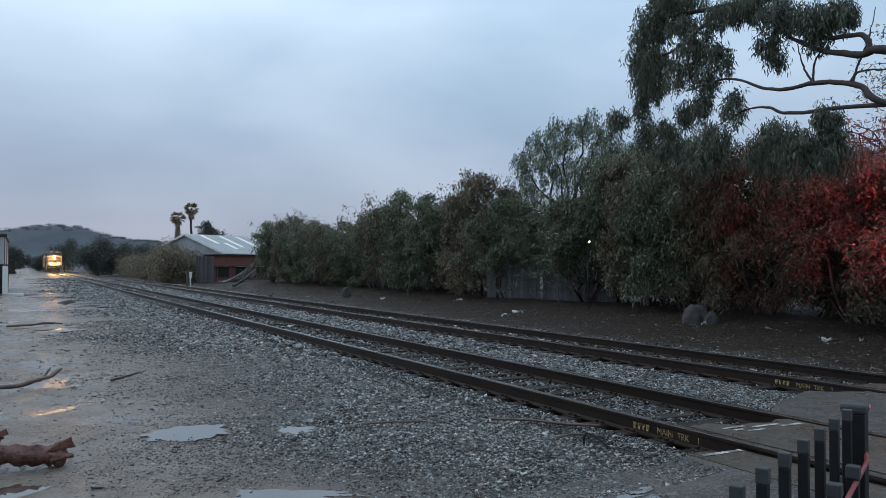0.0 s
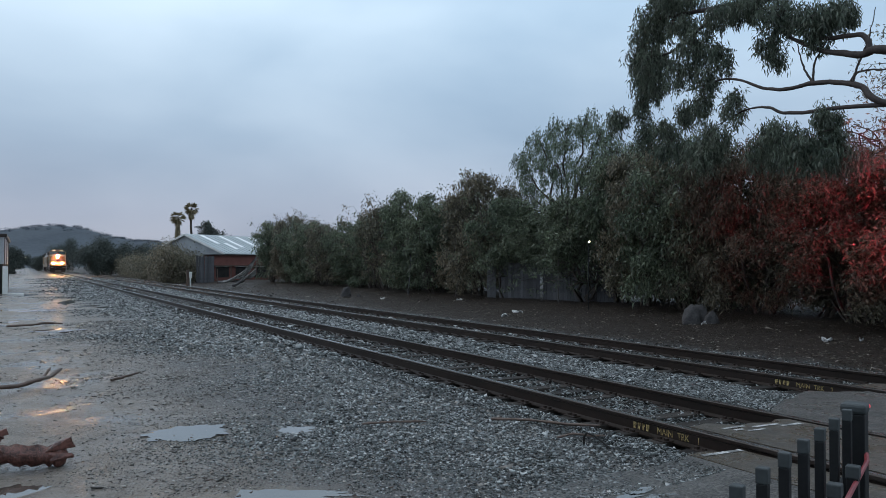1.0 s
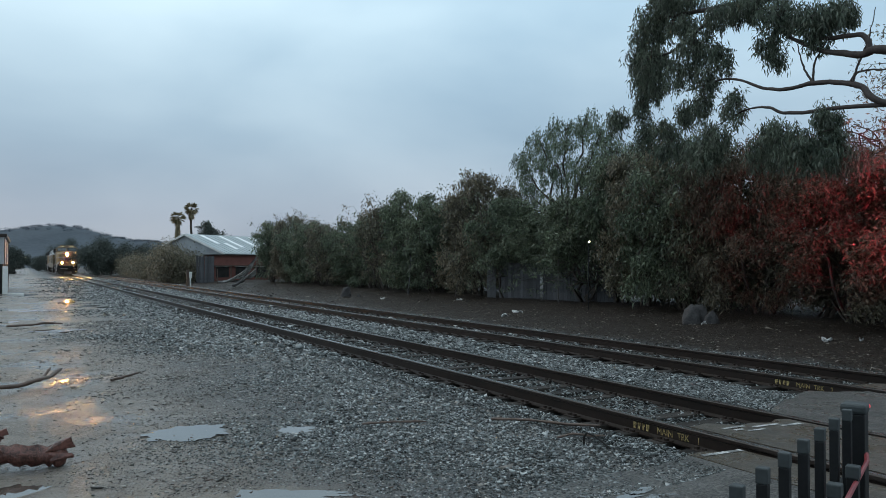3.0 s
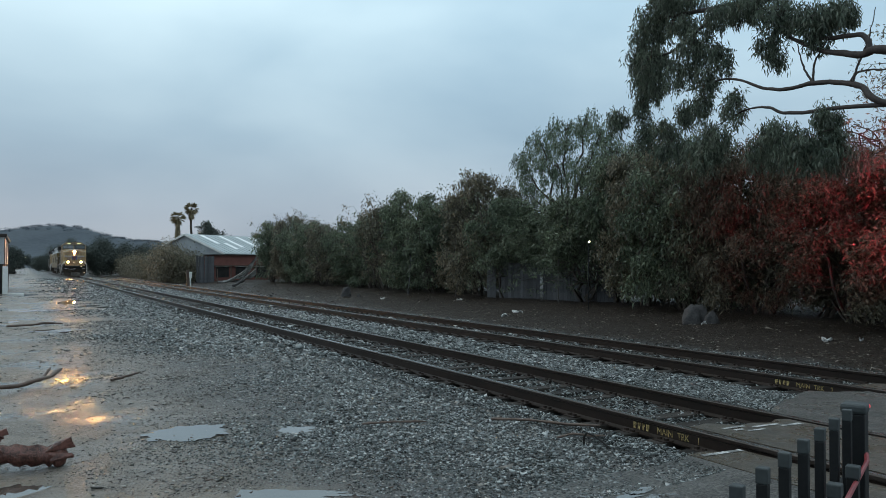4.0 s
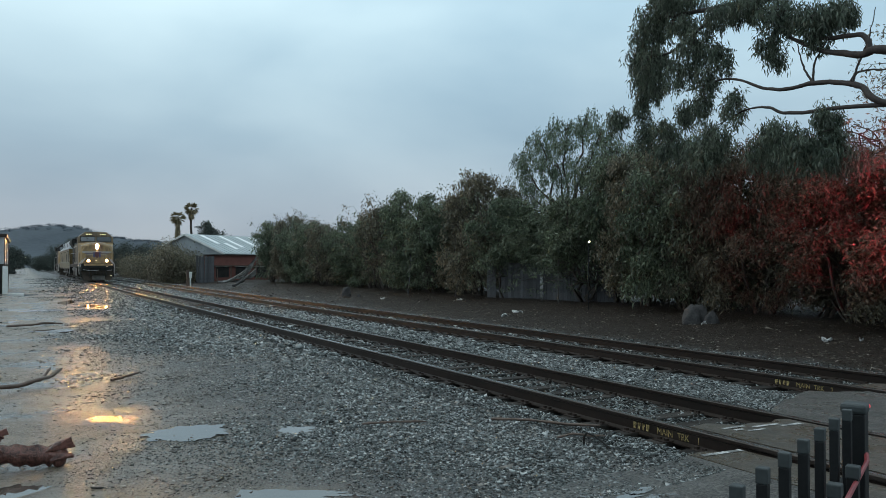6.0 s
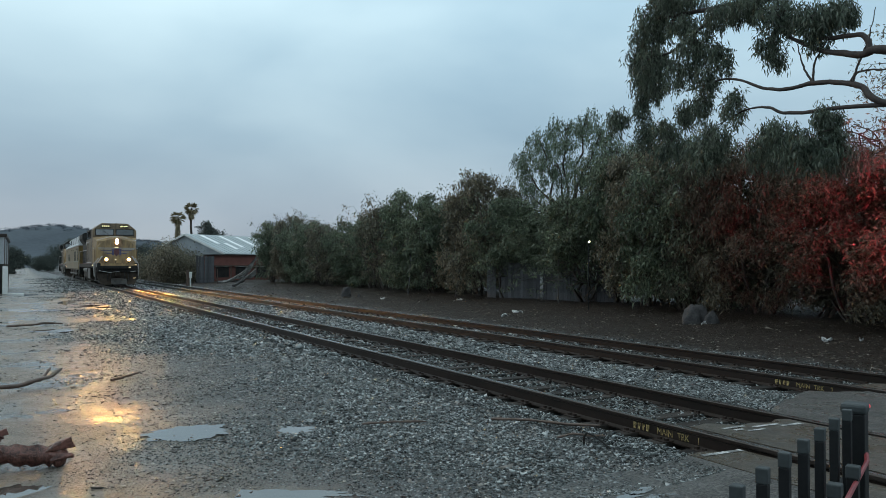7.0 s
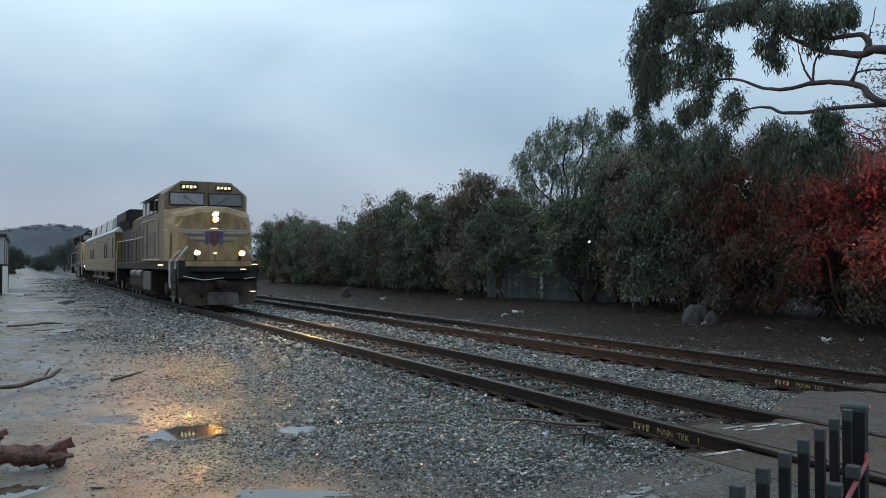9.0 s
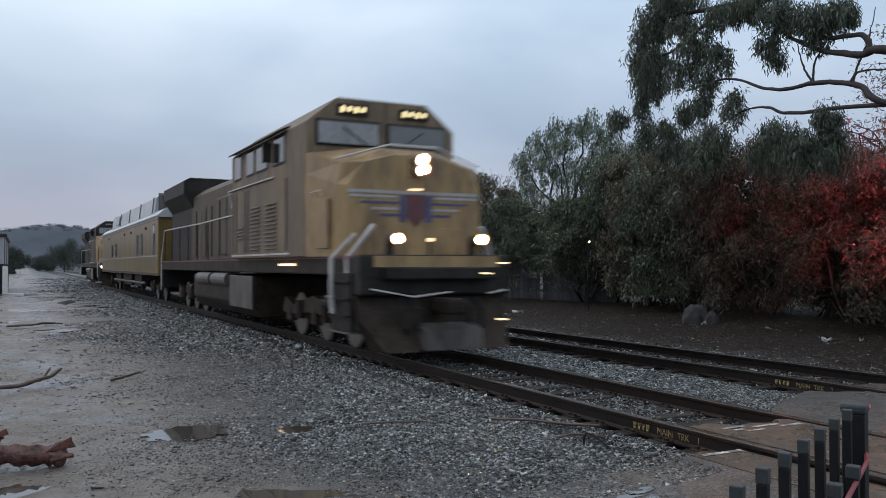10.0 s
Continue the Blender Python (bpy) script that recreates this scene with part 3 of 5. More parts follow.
ground()
ballast()
grit()
track_1 = track(T1, 1, 0.0)
track_2 = track(T2, 2, 1.1)
mark_rail(track_1, 1, 7.03)
mark_rail(track_2, 2, 8.66)
crossing()
for q in PUDDLES:
    puddle(*q)
for q in ((4.32, 5.0, 0.17, 0.045, 21.0, 0.3), (4.05, 4.9, 0.2, 0.05, 22.0, 0.1), (4.2, 4.78, 0.16, 0.05, 23.0, 0.5), (3.7, 4.84, 0.2, 0.06, 24.0, 0.0), (3.85, 5.0, 0.1, 0.03, 25.0, 0.2), (4.4, 4.82, 0.1, 0.03, 26.0, -0.2)):
    puddle(*q, 0.0595)


# ---- plants ----
def tubes(paths, sides=7):
    """Tapered limbs: each path is a list of (point, radius)."""
    V, F, base = [], [], 0
    for path in paths:
        for i, (p, r) in enumerate(path):
            p = Vector(p)
            d = (Vector(path[min(i + 1, len(path) - 1)][0]) - Vector(path[max(i - 1, 0)][0])).normalized()
            a = d.cross(Vector((0.31, 0.2, 0.93))).normalized()
            b = d.cross(a)
            for k in range(sides):
                t = 2 * math.pi * k / sides
                V.append(p + r * (math.cos(t) * a + math.sin(t) * b))
            if i:
                for k in range(sides):
                    j = (k + 1) % sides
                    F.append((base + (i - 1) * sides + k, base + (i - 1) * sides + j, base + i * sides + j, base + i * sides + k))
        base += len(path) * sides
    return np.array(V), np.array(F)


def crooked(g, a, b, r0, r1, n=6, wob=0.1):
    a, b = np.array(a, float), np.array(b, float)
    d = np.linalg.norm(b - a)
    return [(tuple(a + (b - a) * i / n + (g.normal(size=3) * wob * d * (0 < i < n))), r0 + (r1 - r0) * i / n) for i in range(n + 1)]


def leaves(centres, spread, per, length, width, g, droop=0.5, squash=1.0):
    """Folded lance-shaped leaves in tufts round the centres."""
    n = len(centres) * per
    c = np.repeat(centres, per, axis=0) + g.normal(size=(n, 3)) * np.repeat(spread, per)[:, None] * np.array([1, 1, squash])
    d = g.normal(size=(n, 3))
    d[:, 2] -= droop * 2.2
    d /= np.linalg.norm(d, axis=1)[:, None]
    s = np.cross(d, g.normal(size=(n, 3)))
    s /= np.linalg.norm(s, axis=1)[:, None]
    nn = np.cross(d, s)
    L = length * g.uniform(0.6, 1.35, n)[:, None]
    W = width * g.uniform(0.7, 1.3, n)[:, None]
    v = np.stack([c, c + d * L * 0.45 + s * W * 0.5 + nn * W * 0.2, c + d * L - np.array([0, 0, 1]) * L * 0.1, c + d * L * 0.45 - s * W * 0.5 + nn * W * 0.2], axis=1)
    i = 4 * np.arange(n)[:, None]
    return v.reshape(-1, 3), np.concatenate([i + np.array([[0, 1, 2, 3]])], axis=0)


def bush_mesh(seed, h=6.0, r=2.4, clumps=26, tufts=28, per=20, leaf=M_LEAF, length=0.17, width=0.055, skirt=0.08, droop=0.45):
    """A tall roadside shrub of several stems with a ragged leafy outline."""
    g = np.random.default_rng(seed)
    t = new("shrub_form")
    paths, tips = [], []
    for k in range(7):
        a = g.uniform(0, 6.28)
        top = (math.cos(a) * r * g.uniform(0.2, 0.75), math.sin(a) * r * g.uniform(0.2, 0.75), h * g.uniform(0.6, 0.97))
        p = crooked(g, (math.cos(a) * 0.25, math.sin(a) * 0.25, -0.1), top, g.uniform(0.05, 0.09), 0.012, 7, 0.05)
        paths.append(p)
        for q, rr in p[2:]:
            for _ in range(3):
                e = np.array(q) + g.normal(size=3) * np.array([0.75, 0.75, 0.5]) * r * 0.38
                e[2] = np.clip(e[2], 0.5, h * 1.08)
                paths.append(crooked(g, q, e, rr * 0.5, 0.006, 3, 0.08))
                tips.append(e)
    for _ in range(26):
        a, rr = g.uniform(0, 6.28), r * g.uniform(0.1, 0.75)
        b = np.array([math.cos(a) * rr, math.sin(a) * rr, h * g.uniform(0.8, 0.95)])
        e = b + g.normal(size=3) * 0.25 + np.array([0, 0, g.uniform(0.15, 0.5)])
        paths.append(crooked(g, b, e, 0.012, 0.004, 3, 0.1))
    cs = []
    for k in range(clumps):
        z = skirt + (1 - skirt) * ((k + g.uniform(0, 1)) / clumps) ** 0.9
        a = g.uniform(0, 6.28)
        env = math.sqrt(max(0.03, 1 - ((z - 0.42) / 0.62) ** 2)) * g.uniform(0.55, 1.05)
        c = np.array([math.cos(a) * r * env * 0.8, math.sin(a) * r * env * 0.8, z * h * 0.93])
        w = g.uniform(0.38, 0.85)
        d = g.normal(size=(tufts, 3))
        d[:, 2] += 0.35
        d /= np.linalg.norm(d, axis=1)[:, None]
        cs.append(c + d * w * g.uniform(0.55, 1.0, tufts)[:, None] * np.array([1, 1, 0.8]))
        for q in cs[-1][::7]:
            paths.append(crooked(g, c * np.array([0.6, 0.6, 0.95]), q + (q - c) * 0.25, 0.014, 0.004, 3, 0.06))
    n = 130
    a, z = g.uniform(0, 6.28, n), g.uniform(skirt, 0.9, n)
    rad = r * 0.7 * g.uniform(0, 1, n) ** 0.5
    cs.append(np.stack([np.cos(a) * rad, np.sin(a) * rad, z * h], axis=1))
    cs.append(np.array(tips))
    c = np.concatenate(cs)
    v, f = tubes(paths, 3)
    raw("branch_work", v, f, M_BARK, t)
    v, f = leaves(c, np.full(len(c), 0.13), per, length, width, g, droop)
    v[:, 2] = np.maximum(v[:, 2], 0.03)
    raw("foliage", v, f, leaf, t)
    return t


def strands(g, clumps, at, x, per_area, drop):
    """Tufts that hang in short strands from rounded clumps (y, z, half width, half height) near the plane x; also the twigs to them."""
    tufts, twigs = [], []
    for y, z, w, h in clumps:
        n = max(10, int(per_area * w * h))
        d = g.normal(size=(n, 3))
        d /= np.linalg.norm(d, axis=1)[:, None]
        c = np.array([x + g.uniform(-0.08, 0.08), y, z]) - np.array(at)
        p = c + d * g.uniform(0, 1, n)[:, None] ** 0.42 * np.array([w, w, h])
        for i, q in enumerate(p):
            k = g.integers(2, 5)
            lean = g.normal(size=2) * 0.03
            for j in range(k):
                tufts.append(q + np.array([lean[0] * j, lean[1] * j, -drop * j]))
            if i % 5 == 0:
                twigs.append(crooked(g, c + np.array([0, 0, h * 0.2]) + g.normal(size=3) * 0.08, q, 0.013, 0.004, 3, 0.07))
    return np.array(tufts), twigs


def pepper_tree(at):
    g = np.random.default_rng(41)
    t = thing("pepper_tree", at, "airy green pepper tree with drooping foliage behind the shrubs", "tree")
    clumps = [(31.50, 8.04, 1.11, 0.95), (33.63, 7.60, 1.06, 1.11), (29.85, 8.32, 0.66, 0.66), (28.88, 7.29, 0.90, 1.00), (35.01, 6.54, 0.86, 1.15), (32.19, 6.39, 0.97, 0.97), (29.78, 6.01, 1.12, 0.92), (27.88, 6.54, 0.83, 0.83), (34.50, 5.07, 0.85, 1.13), (31.52, 4.51, 1.06, 0.95), (28.98, 4.68, 1.15, 1.00), (27.25, 5.51, 0.91, 0.91), (26.63, 6.63, 0.66, 0.66), (25.67, 5.71, 0.78, 0.92)]
    c, paths = strands(g, clumps, at, 22.6, 62, 0.14)
    fork = np.array([0.0, 0.1, 3.4])
    paths.append(crooked(g, (0, 0, -0.2), fork, 0.26, 0.17, 5, 0.02))
    for y, z, w, h in clumps:
        paths.append(crooked(g, fork + np.array([0, 0, g.uniform(-0.3, 0.4)]), (22.6 - at[0], y - at[1], z - at[2] + h * 0.3), 0.085, 0.02, 6, 0.035))
    v, f = tubes(paths, 6)
    raw("trunk", v, f, M_BARK, t)
    v, f = leaves(c, np.full(len(c), 0.085), 12, 0.15, 0.038, g, 0.95)
    raw("crown", v, f, M_PEPPER, t)


def open_tree(at, h, r):
    """A bare-limbed tree with a thin crown of small leaves."""
    g = np.random.default_rng(52)
    t = thing("open_crowned_tree", at, "thin-leaved tree with many bare dark twigs", "tree")
    paths, c = [crooked(g, (0, 0, -0.2), (-0.2, 0.1, h * 0.4), 0.2, 0.13, 5, 0.03)], []
    for k in range(13):
        a = k * 0.483 + g.uniform(-0.2, 0.2)
        e = np.array([math.cos(a) * r * g.uniform(0.4, 1.0), math.sin(a) * r * g.uniform(0.4, 1.0), h * g.uniform(0.6, 1.0)])
        p = crooked(g, (-0.2, 0.1, h * g.uniform(0.3, 0.4)), e, 0.07, 0.015, 6, 0.06)
        paths.append(p)
        for q, w in p[2:]:
            for _ in range(4):
                s = np.array(q) + g.normal(size=3) * np.array([0.6, 0.6, 0.4])
                paths.append(crooked(g, q, s, 0.018, 0.006, 3, 0.09))
                for _ in range(2):
                    c.append(s + g.normal(size=3) * 0.15)
    v, f = tubes(paths, 5)
    raw("trunk", v, f, M_BARK, t)
    c = np.array(c)
    v, f = leaves(c, np.full(len(c), 0.15), 20, 0.12, 0.036, g, 0.3)
    raw("crown", v, f, M_LEAF2, t)


def eucalyptus(limbs, at, *sides):
    g = np.random.default_rng(77)
    t = thing("eucalyptus_tree", at, "large eucalyptus with smooth grey limbs and hanging leaf clumps", "tree")
    o = np.array(at)
    paths = [crooked(g, (0, 0, -0.3), (0.1, 0.2, 5.2), 0.42, 0.30, 6, 0.02), crooked(g, (0.1, 0.2, 5.2), (0.8, 0.4, 11.5), 0.30, 0.10, 6, 0.04)]
    for pts, r0, r1 in limbs:
        # a smooth curve through the limb's bends
        q = [np.array(p) - o for p in pts]
        q = [2 * q[0] - q[1], *q, 2 * q[-1] - q[-2]]
        k = len(pts) - 1
        pp = []
        for i in range(k):
            p0, p1, p2, p3 = q[i:i + 4]
            for j in range(6):
                u = j / 6
                c = 0.5 * (2 * p1 + (p2 - p0) * u + (2 * p0 - 5 * p1 + 4 * p2 - p3) * u ** 2 + (3 * p1 - p0 - 3 * p2 + p3) * u ** 3)
                pp.append((tuple(c + g.normal(size=3) * 0.006), (r0 + (r1 - r0) * (i + u) / k) * g.uniform(0.92, 1.08)))
        pp.append((tuple(q[-2]), r1))
        paths.append(pp)
    hanging = []
    for clumps in sides:
        c, twigs = strands(g, clumps, at, 15.5, 330, 0.075)
        hanging.append(c)
        paths += twigs
    v, f = tubes(paths, 7)
    raw("trunk", v, f, M_EUCBARK, t)
    c = np.concatenate(hanging)
    v, f = leaves(c, np.full(len(c), 0.055), 8, 0.135, 0.030, g, 0.9, 1.2)
    raw("crown", v, f, M_EUC, t)


def palm(at, h, r, skirt):
    g = np.random.default_rng(int(h * 10))
    t = thing("fan_palm", at, "tall slender fan palm with a shaggy round head", "palm tree", "fan palms")
    v, f = tubes([crooked(g, (0, 0, -0.2), (0.15, 0, h), 0.2, 0.12, 8, 0.006)], 8)
    raw("trunk", v, f, M_BARK, t)
    c, d = [], []
    for k in range(70):
        a, e = g.uniform(0, 6.28), g.uniform(-1.2, 1.2)
        dv = np.array([math.cos(a) * math.cos(e), math.sin(a) * math.cos(e), math.sin(e)])
        for j in range(9):
            s = np.cross(dv, (0, 0, 1.0))
            u = dv + s * (j - 4) * 0.14
            p0, p1 = np.array([0.15, 0, h]) + dv * 0.45 * r, np.array([0.15, 0, h]) + u * r * g.uniform(0.85, 1.1) - np.array([0, 0, 0.12])
            w = np.cross(u, dv + 0.01) + np.array([0, 0, 1.0])
            w = w / np.linalg.norm(w) * 0.045
            d += [p0, (p0 + p1) / 2 + w, p1, (p0 + p1) / 2 - w]
    for k in range(260):
        # dead fronds hang against the trunk
        a, z = g.uniform(0, 6.28), h - 0.2 - skirt * g.random() ** 0.8
        o = np.array([math.cos(a), math.sin(a), 0])
        p0 = np.array([0.12, 0, z]) + o * 0.12
        p1 = p0 + o * g.uniform(0.15, 0.4) * r - np.array([0, 0, g.uniform(0.4, 0.8)])
        w = np.cross(o, (0, 0, 1.0)) * 0.09
        d += [p0, (p0 + p1) / 2 + w, p1, (p0 + p1) / 2 - w]
    i = 4 * np.arange(len(d) // 4)[:, None]
    raw("frond_head", np.array(d), i + np.array([[0, 1, 2, 3]]), M_PALM, t)


SHRUBS = [bush_mesh(1), bush_mesh(2, leaf=M_LEAF2), bush_mesh(3, r=2.7), bush_mesh(4, leaf=M_LEAF, length=0.155, width=0.034, per=24, droop=0.8), bush_mesh(5, clumps=20), bush_mesh(6, skirt=0.36, r=2.7), bush_mesh(7, clumps=14, tufts=20, per=14, length=0.3, width=0.11), bush_mesh(8, per=15, length=0.20, width=0.065), bush_mesh(9, per=15, length=0.20, width=0.065, leaf=M_LEAF2, clumps=22), bush_mesh(10, per=15, length=0.20, width=0.065, r=2.7),
          bush_mesh(11, leaf=M_LEAF3, length=0.155, width=0.036, per=24, droop=0.8), bush_mesh(12, leaf=M_LEAF3, r=2.6, per=22, length=0.15, width=0.042)]


def shrub(k, x, y, h, r, turn, label="dense dark evergreen shrub with ragged bare twigs on top"):
    m = pose(x, y, float(lift(np.array(x), np.array(y))) - 0.02, 0, 0, turn)
    s = SHRUBS[k]
    s.scale = (r / 2.4, r / 2.4, h / 6.0)
    o = copy_thing(s, m)
    o.name = "shrub"
    return tagged(o, label, "shrub", "hedge along the tracks")


hedge_rng = random.Random(5)
# (distance along the track, height)
HEDGE = [(74.4, 6.1), (70.5, 6.3), (66.5, 5.7), (62.5, 5.4), (58.0, 5.1), (54.0, 5.4), (50.5, 5.6), (47.0, 6.0), (43.6, 6.2), (40.2, 5.4), (37.6, 6.1), (35.0, 6.3), (32.4, 4.7), (30.0, 4.3), (27.6, 4.7),
         (25.4, 6.0), (23.4, 6.2), (21.4, 5.8), (19.6, 5.4), (17.8, 5.5), (16.0, 5.4), (14.2, 4.5), (12.2, 4.3), (10.2, 4.6), (8.2, 5.0)]
for i, (y, h) in enumerate(HEDGE):
    gap = 25.0 < y < 33.5
    x = 20.6 + hedge_rng.uniform(-0.6, 0.6) - (0.5 if y < 20 else 0)
    k = 5 if gap else ((10, 11, 1, 10, 11)[i % 5] if y < 21 else (7 + i % 3 if y > 36 else i % 5))
    shrub(k, x, y, h * (0.93 if y > 36 else 1.0) * hedge_rng.uniform(0.95, 1.03), hedge_rng.uniform(2.1, 2.6), hedge_rng.uniform(0, 360),
          "dark shrub with dry brownish leaves at the trackside" if k in (1, 8, 10, 11) else "dense dark evergreen shrub with ragged bare twigs on top")
# a lower second row stands behind the first
for i in range(16):
    y = 9 + i * 4.3
    if 27 < y < 37:
        continue
    shrub(6, 23.8 + hedge_rng.uniform(-0.6, 0.6), y, 4.3 + hedge_rng.uniform(-0.5, 0.5), 2.8, hedge_rng.uniform(0, 360), "dark evergreen shrub half hidden behind the front hedge")
for s in SHRUBS:
    for o in list(s.children):
        bpy.data.objects.remove(o)
    bpy.data.objects.remove(s)

pepper_tree((22.8, 31.4, 0.2))
open_tree((21.3, 13.4, 0.35), 8.0, 2.3)
EUC_AT = (16.8, 8.2, 0.2)
eucalyptus([
    ([(16.9, 8.4, 5.2), (15.6, 10.5, 6.15), (15.5, 11.2, 6.22), (15.5, 12.3, 6.62), (15.5, 13.3, 7.3)], 0.12, 0.03),
    ([(15.5, 10.9, 6.15), (15.5, 11.1, 6.6), (15.5, 12.0, 6.75), (15.5, 12.6, 7.1)], 0.07, 0.03),
    ([(16.9, 8.4, 5.0), (15.6, 10.5, 5.08), (15.5, 11.1, 5.5), (15.5, 11.5, 5.68), (15.5, 12.3, 5.84), (15.5, 13.0, 5.84), (15.5, 13.7, 6.0), (15.5, 14.7, 6.42), (15.5, 16.2, 6.4)], 0.085, 0.02),
    ([(16.9, 8.4, 4.6), (15.6, 10.5, 5.05), (15.5, 12.9, 5.27), (15.5, 13.5, 5.5), (15.5, 14.2, 5.56), (15.5, 15.1, 5.33)], 0.06, 0.012),
    ([(15.5, 12.3, 5.86), (15.5, 12.25, 6.3), (15.5, 11.9, 6.75)], 0.03, 0.015),
    ([(15.5, 12.32, 5.86), (15.5, 12.55, 6.25), (15.5, 12.7, 6.8)], 0.03, 0.012),
    ([(15.5, 11.35, 5.6), (15.5, 11.15, 6.1), (15.5, 10.95, 6.5), (15.5, 10.8, 7.1)], 0.03, 0.008),
    ([(15.5, 11.4, 5.62), (15.5, 11.2, 5.85), (15.5, 10.4, 5.75)], 0.03, 0.015),
    ([(16.9, 8.6, 7.0), (16.0, 12.0, 7.9), (15.6, 15.0, 8.3), (15.5, 17.3, 8.6)], 0.13, 0.04),
    ([(15.6, 15.0, 8.3), (15.5, 16.5, 7.6), (15.5, 17.9, 7.5), (15.5, 18.4, 6.6)], 0.05, 0.012),
], EUC_AT,
    [(17.16, 8.87, 0.70, 0.44), (16.33, 9.07, 0.85, 0.50), (17.54, 8.31, 0.60, 0.56), (17.99, 7.70, 0.45, 0.53), (17.27, 7.39, 0.52, 0.52), (17.66, 6.91, 0.56, 0.52), (17.83, 6.26, 0.24, 0.53), (15.76, 7.47, 0.55, 0.52), (16.24, 8.19, 0.42, 0.35), (14.95, 7.04, 0.32, 0.40), (16.35, 6.90, 0.43, 0.30), (15.40, 6.63, 0.41, 0.25), (15.68, 6.00, 0.33, 0.41), (16.21, 5.84, 0.25, 0.39), (18.87, 6.09, 0.33, 0.39), (16.97, 5.60, 0.51, 0.23), (15.32, 5.15, 0.48, 0.31), (16.67, 5.05, 0.57, 0.36), (17.72, 5.49, 0.30, 0.34), (15.51, 4.69, 0.55, 0.41)],
    [(15.03, 8.14, 0.47, 0.30), (13.92, 8.16, 0.77, 0.38), (13.15, 7.56, 0.52, 0.43), (13.54, 7.10, 0.31, 0.28), (13.31, 6.70, 0.26, 0.26), (12.29, 7.33, 0.53, 0.41), (11.75, 7.30, 0.46, 0.35), (12.16, 6.85, 0.32, 0.26), (11.37, 7.25, 0.23, 0.25), (14.42, 8.10, 0.39, 0.33), (14.48, 5.75, 0.30, 0.43), (13.18, 4.84, 0.59, 0.38), (12.01, 5.08, 0.36, 0.42), (12.53, 4.42, 0.66, 0.42), (13.64, 4.53, 0.44, 0.31), (11.85, 4.53, 0.35, 0.46), (11.59, 4.16, 0.46, 0.34)])
palm((17.7, 110, 0), 8.0, 1.0, 2.6)
palm((19.5, 110.5, 0), 9.3, 0.95, 0.7)


def far_tree(at, h, r, seed, label="small round-headed tree far down the line"):
    g = np.random.default_rng(seed)
    t = thing("broadleaf_tree", at, label, "tree", "far trees")
    paths = [crooked(g, (0, 0, -0.2), (0.1, 0, h * 0.7), 0.16, 0.05, 5, 0.03)]
    n = 90
    c = g.normal(size=(n, 3))
    c /= np.linalg.norm(c, axis=1)[:, None]
    c = c * g.uniform(0.3, 1, n)[:, None] ** 0.5 * np.array([r, r, h * 0.42]) * (1 + 0.25 * np.sin(c[:, :1] * 5 + seed)) + np.array([0, 0, h * 0.55])
    for q in c[::4]:
        paths.append(crooked(g, (0.05, 0, h * 0.4), q, 0.05, 0.01, 3, 0.06))
    v, f = tubes(paths, 5)
    raw("trunk", v, f, M_BARK, t)
    v, f = leaves(c, np.full(n, r * 0.15), 90, 0.32, 0.16, g, 0.3)
    v[:, 2] = np.maximum(v[:, 2], 0.05)
    raw("crown", v, f, M_FARLEAF, t)


far_tree((21.8, 110, 0), 7.4, 1.9, 3)
for i, (x, y, h, r) in enumerate(((11.3, 150, 6.2, 3.4), (14.0, 158, 5.6, 3.2), (17.0, 152, 5.2, 3.4), (20.5, 150, 5.0, 3.2), (24, 148, 5.0, 3.2), (9.9, 235, 8.0, 3.8), (6.3, 262, 4.8, 3.0), (4.4, 275, 4.2, 2.8), (-1.4, 190, 5.4, 2.2), (-6, 200, 8, 3.0))):
    far_tree((x, y, 0), h, r, 20 + i)


def scrub_line():
    """Low scrub that closes the far side of the line beyond the hedge."""
    g = np.random.default_rng(8)
    c = []
    for i in range(340):
        y = g.uniform(97, 150)
        c.append((13.6 + (y - 84) * 0.012 + abs(g.normal()) * 1.0, y, abs(g.normal()) * 0.3 + g.uniform(0.1, 2.5 + 0.4 * math.sin(y * 0.7))))
    for i in range(260):
        y = g.uniform(86, 98)
        x = g.uniform(11.9, 15.9)
        c.append((x + (y - 86) * 0.12, y, abs(g.normal()) * 0.25 + g.uniform(0.1, 2.5 + 0.9 * (x < 14.4))))
    v, f = leaves(np.array(c), np.full(len(c), 0.45), 60, 0.26, 0.10, g, 0.3)
    v[:, 2] = np.maximum(v[:, 2], 0.0)
    tagged(raw("scrub", v, f, M_LEAF2), "low brownish scrub along the far track", "scrub", kind="stuff")


scrub_line()


